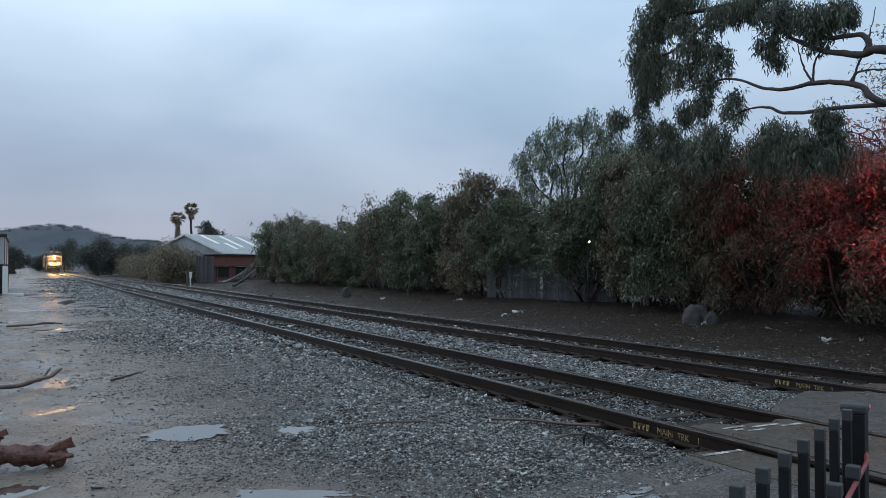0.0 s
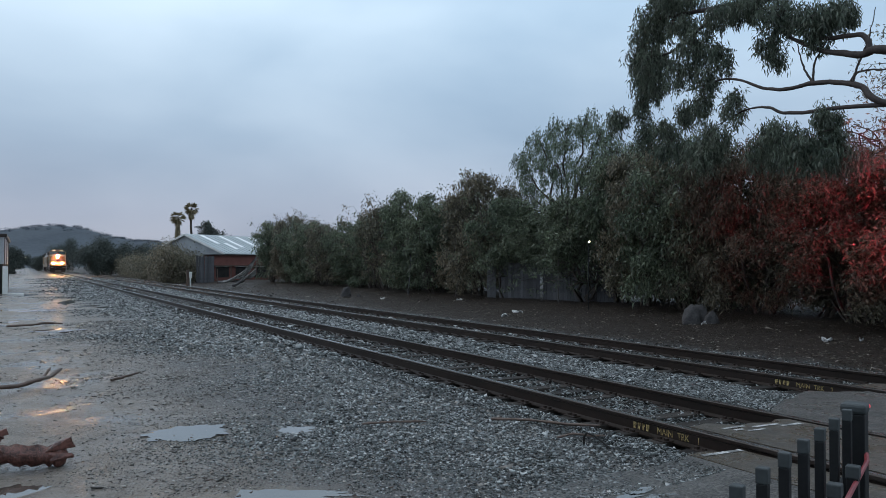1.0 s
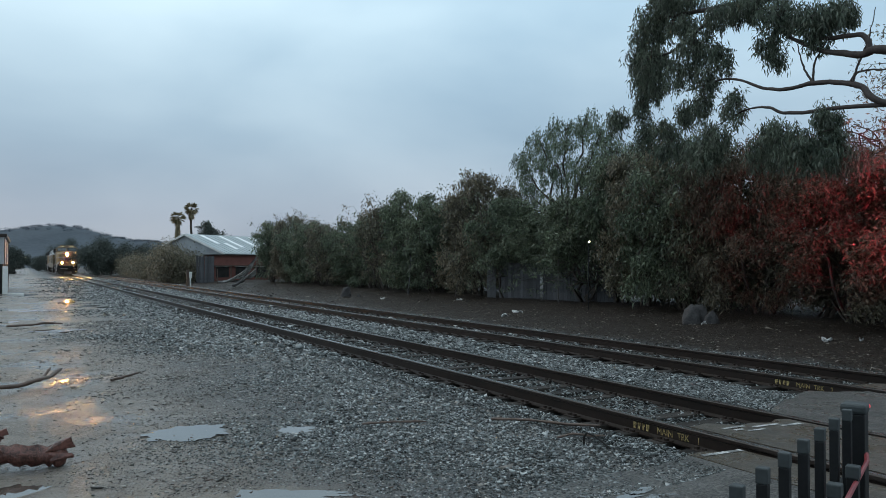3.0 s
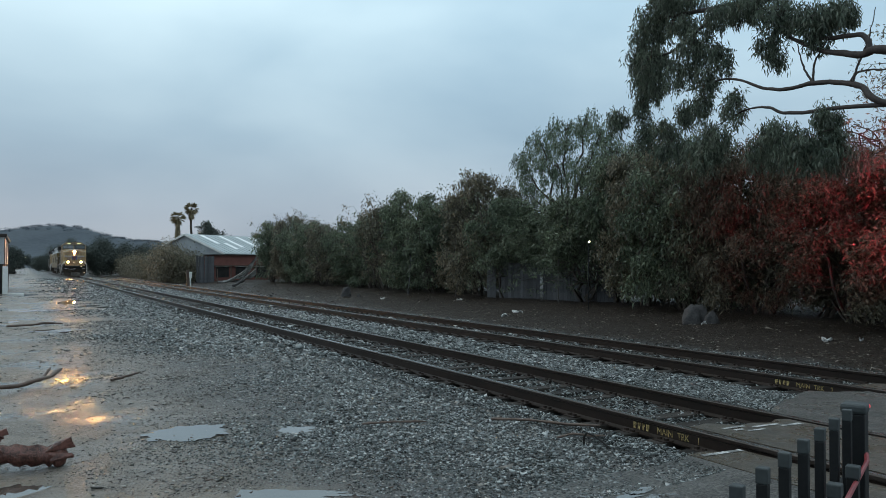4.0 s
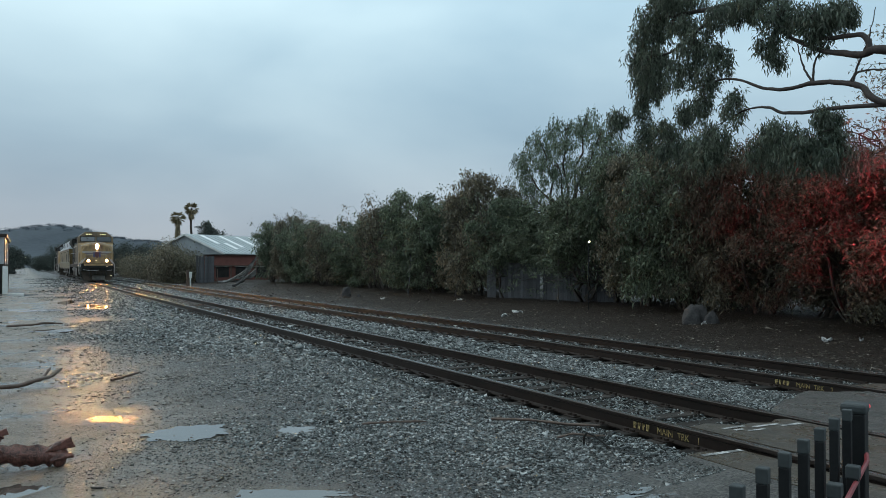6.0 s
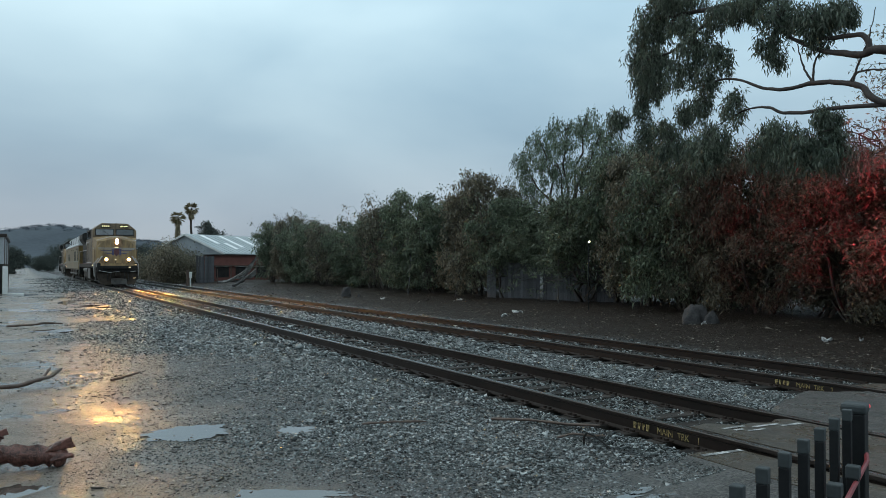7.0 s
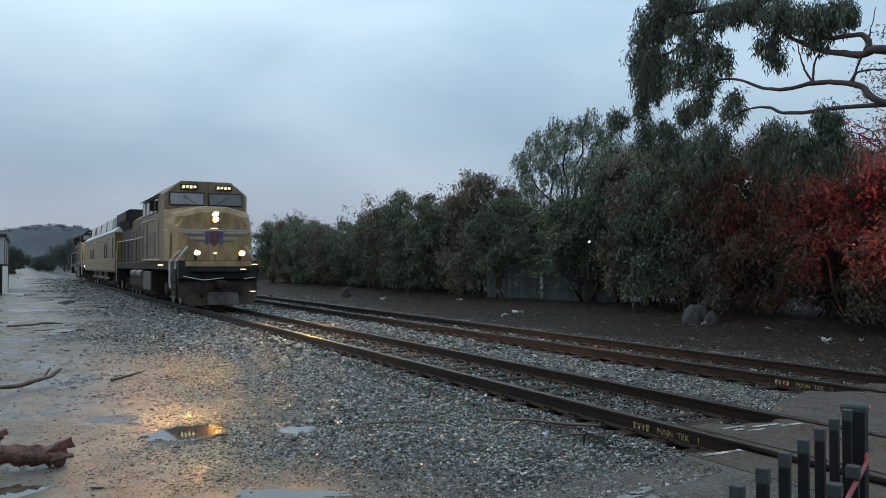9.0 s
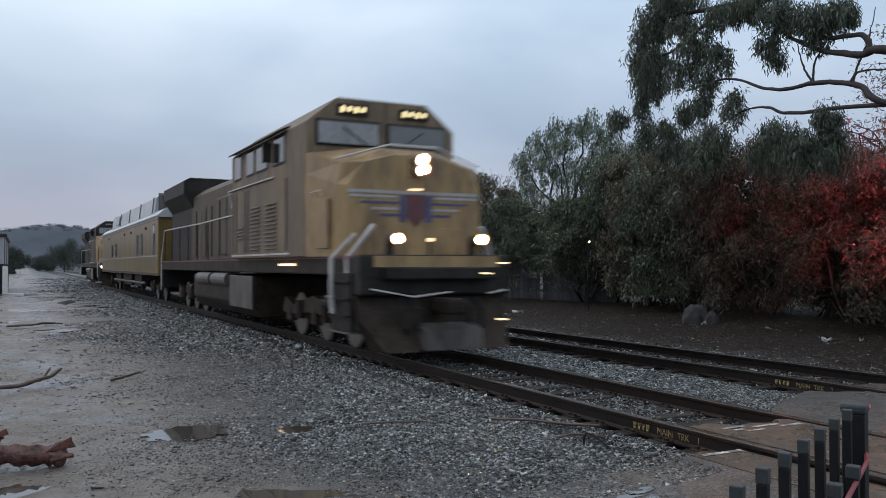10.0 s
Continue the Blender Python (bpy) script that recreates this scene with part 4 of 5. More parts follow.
def hill():
    g = np.random.default_rng(9)
    xs, ys = np.linspace(-900, 900, 110), np.linspace(700, 1500, 30)
    gx, gy = np.meshgrid(xs, ys)
    ridge = 44 + 4 * np.sin(gx * 0.011 + 1) + 3 * np.sin(gx * 0.045) - np.clip((gx - 60) * 0.16, 0, 60)
    z = ridge * np.exp(-((gy - 1080) / 190) ** 2) - 2
    i = (np.arange(29)[:, None] * 110 + np.arange(109)[None]).ravel()
    tagged(raw("hill", np.stack([gx, gy, z], axis=-1).reshape(-1, 3), np.stack([i, i + 1, i + 111, i + 110], axis=1), M_HILL, smooth=True), "low dark scrub-covered ridge, bluish evening haze put into its colour", "hill", kind="structure")
    n = 260
    x = g.uniform(-220, 240, n)
    y = np.full(n, 1040.0) + g.normal(size=n) * 25
    zz = (44 + 4 * np.sin(x * 0.011 + 1) + 3 * np.sin(x * 0.045) - np.clip((x - 60) * 0.16, 0, 60)) * np.exp(-((y - 1080) / 190) ** 2) - 1
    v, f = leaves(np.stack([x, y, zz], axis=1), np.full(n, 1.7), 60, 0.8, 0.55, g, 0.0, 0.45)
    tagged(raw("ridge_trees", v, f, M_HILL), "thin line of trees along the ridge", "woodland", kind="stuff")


hill()


# ---- yard, houses and small things ----
def house():
    t = thing("metal_roofed_shed", (20.75, 92.1, 0), "white gabled shed with a pale metal roof and bright roof lights", "shed", turn=35)
    part("wall", prism([(0.0, 0.0), (0.0, 3.15), (5.6, 5.25), (8.8, 4.05), (8.8, 0.0)], -1.3, 12.0, axis="x"), M_WALLW, t)
    for a, b in (((-0.4, 3.05), (5.6, 5.30)), ((5.6, 5.30), (9.1, 3.99))):
        part("roof", prism([a, b, (b[0], b[1] + 0.09), (a[0], a[1] + 0.09)], -1.6, 12.4, axis="x"), M_ROOFM, t)
    part("barge_board", prism([(-0.4, 2.95), (5.6, 5.20), (5.6, 5.42), (-0.4, 3.17)], -1.66, -1.6, axis="x"), M_BOARDW, t, "white gable edge board")
    part("barge_board", prism([(5.6, 5.20), (9.1, 3.89), (9.1, 4.11), (5.6, 5.42)], -1.66, -1.6, axis="x"), M_BOARDW, t, "white gable edge board")
    for k, (x, y0, y1) in enumerate(((0.4, 2.6, 5.2), (1.7, 1.0, 2.8), (3.4, 1.6, 5.2), (6.2, 1.4, 5.2), (8.6, 1.4, 5.2))):
        z0, z1 = 3.05 + 0.375 * (y0 + 0.4), 3.05 + 0.375 * (y1 + 0.4)
        part("roof_light", prism([(y0, z0 + 0.1), (y1, z1 + 0.1), (y1, z1 + 0.13), (y0, z0 + 0.13)], x, x + 0.6, axis="x"), M_SKYL, t, "bright translucent roof panel")
    for k in range(20):
        x = -1.4 + 0.7 * k
        part("roof_rib", prism([(-0.4, 3.14), (5.58, 5.38), (5.58, 5.42), (-0.4, 3.18)], x, x + 0.04, axis="x"), M_ROOFM, t)


def board_fence(x0, y0, x1, y1, h, label, missing=()):
    d = math.hypot(x1 - x0, y1 - y0)
    t = thing("board_fence", (x0, y0, float(lift(np.array(x0), np.array(y0)))), label, "fence", turn=math.degrees(math.atan2(y1 - y0, x1 - x0)))
    n = int(d / 0.2)
    me = bpy.data.meshes.new("board")
    b = bx(-0.095, 0.095, -0.012, 0.012, 0.0, h, bevel=0.004)
    b.to_mesh(me)
    b.free()
    me.materials.append(M_FENCEWOOD)
    for i in range(n):
        if i in missing:
            continue
        o = new("board", me)
        o.parent = t
        o.matrix_basis = pose(0.1 + i * 0.2, 0, -0.04 + random.uniform(-0.05, 0.05), 0, random.uniform(-0.8, 0.8), 0)
    for z in (0.35, h - 0.35):
        part("fence_rail", bx(0, d, 0.013, 0.06, z, z + 0.09), M_FENCEWOOD, t)
    for i in range(int(d / 2.4) + 1):
        part("post", bx(i * 2.4, i * 2.4 + 0.1, 0.06, 0.16, -0.1, h + 0.05), M_FENCEWOOD, t)


def rock(at, sx, sy, sz, seed, label):
    bm = bmesh.new()
    bmesh.ops.create_icosphere(bm, subdivisions=4, radius=1.0)
    for v in bm.verts:
        d = v.co.normalized()
        k = 1 + 0.22 * noise.noise(d * 1.4 + Vector((seed, 0, 0))) + 0.08 * noise.noise(d * 4 + Vector((seed, 3, 0)))
        v.co = Vector((d.x * sx * k, d.y * sy * k, max(d.z * sz * k, -0.25 * sz)))
    for f in bm.faces:
        f.smooth = True
    ob = part("boulder", bm, M_ROCK)
    ob.matrix_basis = pose(*at)
    tagged(ob, label, "boulder", "trackside boulders")


def log(at, pts, r, label, mat_=M_WOOD, name="fallen_log"):
    t = thing(name, at, label, "log" if mat_ is M_WOOD else "branch")
    g = np.random.default_rng(int(at[1] * 10))
    path = []
    for i in range(len(pts) - 1):
        a, b = np.array(pts[i]), np.array(pts[i + 1])
        for j in range(4):
            path.append((tuple(a + (b - a) * j / 4 + g.normal(size=3) * r * 0.07), r * (1 + 0.12 * math.sin(i * 3.1 + j * 1.7))))
    path.append((pts[-1], r * 0.55))
    v, f = tubes([path], 12)
    ridge = np.tile(np.array([1.0, -0.6, 0.5, -0.9, 0.8, -0.3] * 2), len(path))[:, None]
    axis = np.repeat(np.array([p for p, _ in path]), 12, axis=0)
    v = v + (v - axis) * ridge * 0.16 + g.normal(size=v.shape) * r * 0.08
    raw("stem", v, f, mat_, t)
    for ring in (v[:12], v[-12:]):
        bm = bmesh.new()
        bm.faces.new([bm.verts.new(p) for p in ring])
        part("broken_end", bm, mat_, t)
    return t


def bark_flap(t, at, w, h, lean):
    bm = bmesh.new()
    vs = [bm.verts.new(p) for p in ((0, 0, 0), (w, 0.01, 0.02), (w * 0.9, 0.02, h), (w * 0.35, 0.03, h * 0.55))]
    bm.faces.new(vs)
    r = bmesh.ops.extrude_face_region(bm, geom=list(bm.faces))
    for e in r["geom"]:
        if isinstance(e, bmesh.types.BMVert):
            e.co.y += 0.025
    bmesh.ops.recalc_face_normals(bm, faces=bm.faces)
    o = part("bark_flap", bm, M_WOOD, t, "torn upright flap of bark")
    o.matrix_basis = pose(*at, lean, 0, 0)


def picket_fence():
    """Steel barrier beside the road, close to the viewer."""
    a, b = Vector((1.63, 1.53, 0.07)), Vector((2.86, 2.13, 0.07))
    d = (b - a).normalized()
    t = thing("picket_barrier", a, "black steel barrier of capped square pickets beside the crossing", "barrier", turn=math.degrees(math.atan2(d.y, d.x)))
    gap = (b - a).length / 6
    H = 1.18
    PH = 1.135
    for i in range(-3, 7):
        x = i * gap
        part("picket", bx(x - 0.0155, x + 0.0155, -0.0155, 0.0155, -0.07, H - 0.045, bevel=0.003), M_IRON, t)
        part("picket_cap", bx(x - 0.017, x + 0.017, -0.017, 0.017, H - 0.045, H, bevel=0.004), M_GREYCAP, t, "grey plastic picket cap")
    xp = 6 * gap + 0.155
    p = part("corner_post", bx(xp - 0.042, xp + 0.042, -0.042, 0.042, -0.07, PH + 0.01, bevel=0.005), M_IRON, t)
    part("post_cap", bx(xp - 0.05, xp + 0.047, -0.048, 0.048, PH + 0.01, PH + 0.05, bevel=0.012), M_GREYCAP, p, "flat grey post cap")
    part("reflector", bx(xp + 0.036, xp + 0.056, -0.047, -0.02, PH + 0.024, PH + 0.042, bevel=0.005), M_REDLED, p, "small red reflector, its gleam made to glow")
    part("cross_rail", bx(-3 * gap - 0.1, xp, 0.018, 0.05, H - 0.34, H - 0.30), M_IRON, t)
    part("cross_rail", bx(-3 * gap - 0.1, xp, 0.018, 0.05, 0.06, 0.10), M_IRON, t)
    for x in (0.54, 0.84, 1.145):
        part("short_picket", bx(x - 0.02, x + 0.02, -0.08, -0.04, -0.07, 0.97, bevel=0.003), M_IRON, t)
        part("picket_cap", bx(x - 0.023, x + 0.023, -0.083, -0.037, 0.97, 1.015, bevel=0.004), M_GREYCAP, t, "grey plastic picket cap")
    part("guard_rail", rods([(xp - 0.03, -0.045, 0.99), (xp - 0.075, -0.055, 0.97), (0.9, -0.085, 0.95), (-0.8, -0.10, 0.94)], 0.009, 8), M_REDLIT, t, "guard rail with red signal light painted into its colour")


def sign_post():
    t = thing("marker_post", (12.6, 71.2, 0), "short white trackside marker board beside a dark stub post", "marker post")
    part("post", bx(-0.05, 0.05, -0.05, 0.05, -0.1, 0.95, bevel=0.01), M_BOARDW, t)
    part("board", bx(-0.12, 0.12, -0.07, -0.05, 0.75, 1.25, bevel=0.01), M_BOARDW, t)
    part("stub", bx(-0.34, -0.14, -0.05, 0.1, -0.1, 1.42, bevel=0.02), M_TWIG, t, "dark weathered wooden stub")


def depot():
    t = thing("white_building", (-1.05, 59.5, 0), "white rendered building with dark base and roof edge", "building")
    part("wall", bx(-9.0, 0.0, 0, 16, 1.9, 3.62), M_WALLW, t)
    part("base_wall", bx(-8.95, -0.04, 0.04, 15.96, -0.1, 1.9), M_BLACK, t, "dark painted lower wall")
    part("roof", bx(-9.2, 0.15, -0.2, 16.2, 3.62, 3.84, bevel=0.03), M_PLATE, t)
    for y in (0.06, 8, 15.9):
        part("corner_trim", bx(0.002, 0.05, y, y + 0.12, 0, 3.6), M_TWIG, t)
    k = thing("relay_box", (-0.92, 58.5, 0), "pale trackside cabinet beside the white building", "cabinet")
    part("body", bx(-0.2, 0.1, -0.2, 0.2, 0, 1.75, bevel=0.02), M_BOARDW, k)
    part("door", bx(-0.16, 0.06, -0.215, -0.2, 0.2, 1.6, bevel=0.004), M_BOARDW, k)


def plank():
    t = thing("white_plank", (-0.35, 58.0, 0.0), "pale flat plank lying on the ground by the building", "plank")
    part("board", bx(-0.45, 0.45, -0.2, 0.2, -0.03, 0.06, bevel=0.01), M_BOARDW, t)


def tarp():
    t = thing("torn_tarpaulin", (16.7, 80.0, 0), "torn dark tarpaulin swagging down from a pole beside the hedge", "tarpaulin")
    for name, x0, x1, z0, z1, sag, drop, seed in (("sheet", 0.0, 3.75, 0.35, 2.75, 1.35, 0.75, 0.0), ("torn_sheet", 0.5, 3.8, 0.15, 1.5, 0.75, 0.6, 4.0)):
        bm = bmesh.new()
        n, m = 40, 10
        grid = []
        for i in range(n + 1):
            u = i / n
            top = z0 + (z1 - z0) * u - sag * 4 * u * (1 - u) * 0.5
            row = []
            for j in range(m + 1):
                w = j / m
                row.append(bm.verts.new((x0 + (x1 - x0) * u, 0.07 * math.sin(w * 19 + u * 5 + seed) + 0.09 * math.sin(u * 17 + w * 2 + seed) + (0.35 if seed else 0.0),
                                         max(0.02, top - drop * w * (0.75 + 0.35 * math.sin(u * 11 + seed))))))
            grid.append(row)
        for i in range(n):
            for j in range(m):
                bm.faces.new((grid[i][j], grid[i + 1][j], grid[i + 1][j + 1], grid[i][j + 1]))
        r = bmesh.ops.extrude_face_region(bm, geom=list(bm.faces))
        for e in r["geom"]:
            if isinstance(e, bmesh.types.BMVert):
                e.co.y += 0.02
        bmesh.ops.recalc_face_normals(bm, faces=bm.faces)
        part(name, bm, M_TARP, t)
    part("pole", rod(bmesh.new(), (3.78, 0.12, -0.1), (3.78, 0.12, 2.85), 0.05), M_TWIG, t)
    part("pole", rod(bmesh.new(), (0.0, 0.12, -0.1), (0.0, 0.12, 1.5), 0.05), M_TWIG, t)


def red_shed():
    t = thing("red_shed", (18.6, 86.5, 0), "low red boarded shed with dark openings behind the fence", "shed")
    part("wall", bx(-1.4, 6, 0, 3, -0.1, 2.85), M_REDWALL, t)
    part("roof", bx(-1.6, 6.2, -0.3, 3.3, 2.85, 2.95), M_PLATE, t)
    for k in range(3):
        part("opening", bx(-0.7 + 2.0 * k, 0.6 + 2.0 * k, -0.02, 0.05, 0.55, 1.65), M_BLACK, t, "dark window opening")
        part("opening_trim", bx(-0.8 + 2.0 * k, 0.7 + 2.0 * k, -0.05, -0.02, 1.65, 1.72), M_BOARDW, t)
    part("ledge", bx(-1.5, 6.1, -0.45, 0, 1.78, 1.86), M_TWIG, t, "dark beam along the shed")
    for k in range(4):
        part("post", bx(-1.3 + 2.0 * k, -1.2 + 2.0 * k, -0.42, -0.32, -0.1, 1.78), M_TWIG, t)


def yard_lamp(at, s=0.036, label="small lit bulb lamp on a thin pole among the shrubs"):
    t = thing("yard_lamp", (at[0], at[1], 0.3), label, "lamp")
    z = at[2] - 0.3
    part("pole", rod(bmesh.new(), (0, 0.05, -0.2), (0, 0.05, z), 0.02), M_IRON, t)
    part("hood", rod(bmesh.new(), (0, 0, z + s * 0.9), (0, 0, z + s * 1.9), s * 1.2, 10, s * 0.4), M_IRON, t)
    bm = bmesh.new()
    bmesh.ops.create_icosphere(bm, subdivisions=2, radius=s, matrix=Matrix.Translation((0, 0, z)))
    part("bulb", bm, M_FARLAMP, t, "glowing warm bulb")


def scraps():
    g = np.random.default_rng(12)
    n = 2600
    x, y = g.uniform(13.0, 19.0, n), 9 + 75 * g.random(n) ** 1.5
    ob = stones("leaf_litter", np.stack([x, y, lift(x, y) + 0.01], axis=1), np.exp(g.normal(-3.3, 0.45, n)) * (1 + y / 60), M_LITTER, g, 0.35)
    tagged(ob, "scattered pale stones, leaves and scraps on dark soil", "litter", kind="stuff")
    n = 15000
    x, y = g.uniform(12.9, 19.5, n), 9 + 60 * g.random(n) ** 1.5
    v, f = leaves(np.stack([x, y, lift(x, y) + 0.012], axis=1), np.full(n, 0.002), 1, 0.11, 0.035, g, 0.0)
    base = np.repeat(lift(x, y), 4)
    v[:, 2] = base + 0.006 + np.clip(np.abs(v[:, 2] - base) * 0.25, 0, 0.03)
    tagged(raw("fallen_leaves", v, f, M_LITTER), "brown and grey fallen leaves on the trackside soil", "leaf litter", kind="stuff")
    for i, (px_, py_, s) in enumerate(((17.3, 17.4, 0.09), (15.3, 25.0, 0.2), (16.2, 25.6, 0.22), (16.4, 12.7, 0.12), (16.9, 12.2, 0.07), (16.5, 39.0, 0.2), (18.3, 34.0, 0.15))):
        bm = bmesh.new()
        vs = [bm.verts.new((math.cos(a) * s * (1 + 0.3 * math.sin(a * 3 + i)), math.sin(a) * s * 0.6, 0.04 * math.sin(a * 2 + i) + 0.05)) for a in [k * 0.6283 for k in range(10)]]
        bm.faces.new(vs)
        r = bmesh.ops.extrude_face_region(bm, geom=list(bm.faces))
        for e in r["geom"]:
            if isinstance(e, bmesh.types.BMVert):
                e.co.z -= 0.05
        o = part("litter_scrap", bm, M_WHITE)
        o.matrix_basis = pose(px_, py_, float(lift(np.array(px_), np.array(py_))) + 0.01, 0, 0, i * 50)
        tagged(o, "crumpled pale scrap lying on the trackside soil", "litter", "litter scraps")


def ridge_house(x, y, z, w, lit):
    t = thing("ridge_house", (x, y, z), "small pale house on the far ridge", "house", "houses on the ridge")
    part("wall", bx(-w / 2, w / 2, 0, 6, -6, 2.6), M_WALLW, t)
    part("roof", prism([(-w / 2 - 0.4, 2.5), (w / 2 + 0.4, 2.5), (0, 4.4)], -0.4, 6.4), M_PLATE, t)
    part("window", bx(-0.9, 0.9, -0.05, 0.0, 0.6, 1.8), M_FARLAMP if lit else M_GLASS, t, "lit window" if lit else "dark window")


ridge_house(41.0, 1074.0, 43.6, 9.0, True)
ridge_house(55.0, 1074.0, 43.2, 10.0, False)
ridge_house(28.0, 1074.0, 44.4, 8.0, False)
house()
board_fence(19.6, 33.6, 21.4, 25.6, 1.7, "weathered grey board fence half hidden by shrubs", (3, 17))
board_fence(15.5, 84.2, 17.4, 84.5, 2.75, "weathered brown board fence beside the scrub")
rock((17.5, 17.95, 0.2), 0.40, 0.34, 0.52, 2.0, "rough dark grey boulder below the shrubs")
rock((17.62, 17.45, 0.18), 0.24, 0.2, 0.3, 11.0, "smaller rough boulder leaning on a larger one")
rock((15.95, 42.8, 0.2), 0.28, 0.22, 0.42, 5.0, "grey upright boulder beside the far track")
rock((16.6, 42.6, 0.1), 0.1, 0.1, 0.12, 7.0, "small pale stone on the soil")
lg = log((0.14, 8.42, 0.05), [(-1.3, -0.16, 0.0), (-0.9, -0.1, 0.03), (-0.55, -0.04, 0.01), (-0.3, 0.02, 0.05), (-0.08, 0.0, 0.03), (0.1, 0.02, 0.0), (0.24, -0.02, -0.03)], 0.088, "wet reddish broken log lying on muddy ground")
for at_, w_, h_, lean_ in (((0.06, -0.06, 0.05), 0.24, 0.12, 14), ((0.02, 0.05, 0.03), 0.3, 0.07, 35), ((0.1, -0.09, -0.03), 0.2, 0.05, 60), ((-0.5, -0.08, 0.06), 0.22, 0.045, 25), ((-0.9, -0.12, 0.07), 0.3, 0.04, 15)):
    bark_flap(lg, at_, w_, h_, lean_)
l2 = log((-0.3, 8.82, 0.06), [(-1.0, 0.35, -0.02), (-0.4, 0.12, 0.02), (-0.1, 0.0, 0.08), (0.12, -0.08, 0.12)], 0.075, "short broken stub of reddish wood leaning on a log")
for at_, w_, h_, lean_ in (((0.0, -0.1, 0.14), 0.2, 0.08, 8), ((-0.1, -0.06, 0.1), 0.26, 0.05, 45)):
    bark_flap(l2, at_, w_, h_, lean_)
log((0.05, 13.4, 0.02), [(-1.2, -0.25, 0.0), (-0.5, -0.1, 0.05), (-0.1, 0.1, 0.03), (0.2, 0.35, 0.08), (0.35, 0.8, 0.06), (0.52, 1.1, 0.14)], 0.03, "thin wet fallen branch on the mud", M_TWIG, "fallen_branch")
log((0.15, 13.75, 0.04), [(-0.1, -0.1, 0.0), (0.15, 0.2, 0.06), (0.25, 0.4, 0.18)], 0.02, "thin wet twig on the mud", M_TWIG, "fallen_branch")
log((-0.6, 14.2, 0.06), [(-0.6, 0, 0), (0.05, 0.1, 0.0), (0.3, 0.15, 0.05)], 0.07, "short dark wet branch stump on the mud", M_TWIG, "fallen_branch")
log((1.45, 13.9, 0.02), [(-0.2, -0.1, 0), (0.1, 0.2, 0.02), (0.3, 0.5, 0.03)], 0.02, "thin wet stick on the gravel", M_TWIG, "fallen_branch")
log((0.2, 27.0, 0.03), [(-0.6, 0.2, 0), (0.1, 0, 0.03), (0.4, 0.3, 0.06), (0.9, 0.3, 0.02)], 0.03, "dark wet branch lying in the yard", M_TWIG, "fallen_branch")
log((15.6, 67.0, 0.1), [(-0.8, -2.0, 0.1), (0, 0, 0.25), (0.9, 1.6, 0.5)], 0.12, "pale fallen branch beside the hedge", M_ROCK, "fallen_branch")
log((5.0, 7.6, 0.05), [(-0.25, 0.45, 0.02), (0.05, 0.1, 0.04), (0.3, -0.25, 0.03), (0.5, -0.55, 0.05)], 0.014, "thin dark stick on the ballast", M_TWIG, "fallen_branch")
log((5.0, 6.75, 0.05), [(-0.12, 0.2, 0.0), (0.0, 0.1, 0.05), (0.16, 0.0, 0.03), (0.32, -0.02, 0.02)], 0.011, "thin dark stick on the ballast", M_TWIG, "fallen_branch")
log((3.7, 8.4, 0.04), [(-0.3, 0.2, 0.0), (0.0, 0.0, 0.03), (0.35, -0.1, 0.02)], 0.012, "thin dark stick on the ballast", M_TWIG, "fallen_branch")
cable = thing("cable_loop", (5.05, 6.6, 0.0), "stiff black cable end looping out of the ballast", "cable")
part("cable", rods([(0.02, 0.16, 0.0), (0.0, 0.13, 0.08), (0.0, 0.08, 0.13), (0.02, 0.0, 0.12), (0.06, -0.08, 0.07), (0.12, -0.14, 0.0)], 0.010, 8), M_BLACK, cable)
pipe = thing("metal_pipe_post", (19.3, 27.4, 0.2), "thin pale metal pipe post in front of the board fence", "post")
part("pipe", rod(bmesh.new(), (0, 0, -0.2), (0.02, 0, 2.1), 0.03, 8), M_TANK, pipe)
part("cap", rod(bmesh.new(), (0.02, 0, 2.1), (0.02, 0, 2.13), 0.036, 8), M_TANK, pipe)
for k, (bx_, by_, h_) in enumerate(((18.9, 41.0, 2.3), (19.4, 36.4, 2.2))):
    st = thing("bare_stem", (bx_, by_, 0.15), "bare pale stem leaning out of the hedge", "stem", "bare stems of the hedge")
    g_ = np.random.default_rng(60 + k)
    v_, f_ = tubes([crooked(g_, (0, 0, -0.1), (0.15, 0.1, h_), 0.045, 0.03, 6, 0.02), crooked(g_, (0.1, 0.05, h_ * 0.75), (0.2, -0.9, h_ * 1.05), 0.028, 0.012, 5, 0.03)], 6)
    raw("stem", v_, f_, M_EUCBARK if k % 2 else M_FENCEWOOD, st)
picket_fence()
sign_post()
depot()
plank()
tarp()
red_shed()
yard_lamp((18.2, 23.9, 2.66))
yard_lamp((1.0, 400.0, 5.0), 0.45, "distant street lamp glowing at the end of the line")
scraps()


# ---- train ----
def wheelset(t, y, zr=0.5):
    for side in (-1, 1):
        x = side * GAUGE / 2
        w = part("wheel", rod(bmesh.new(), (x - 0.07, y, zr), (x + 0.07, y, zr), zr, 28), M_UNDER, t)
        part("tyre", rod(bmesh.new(), (x - 0.06 + side * 0.02, y, zr), (x + 0.075 + side * 0.02, y, zr), zr * 0.985, 28), M_STEEL, w, "bright worn tread")
        part("axle_box", bx(side * 1.02 - 0.1, side * 1.02 + 0.1, y - 0.17, y + 0.17, zr - 0.15, zr + 0.2, bevel=0.03), M_UNDER, t)
    part("axle", rod(bmesh.new(), (-0.7, y, zr), (0.7, y, zr), 0.09, 10), M_UNDER, t)


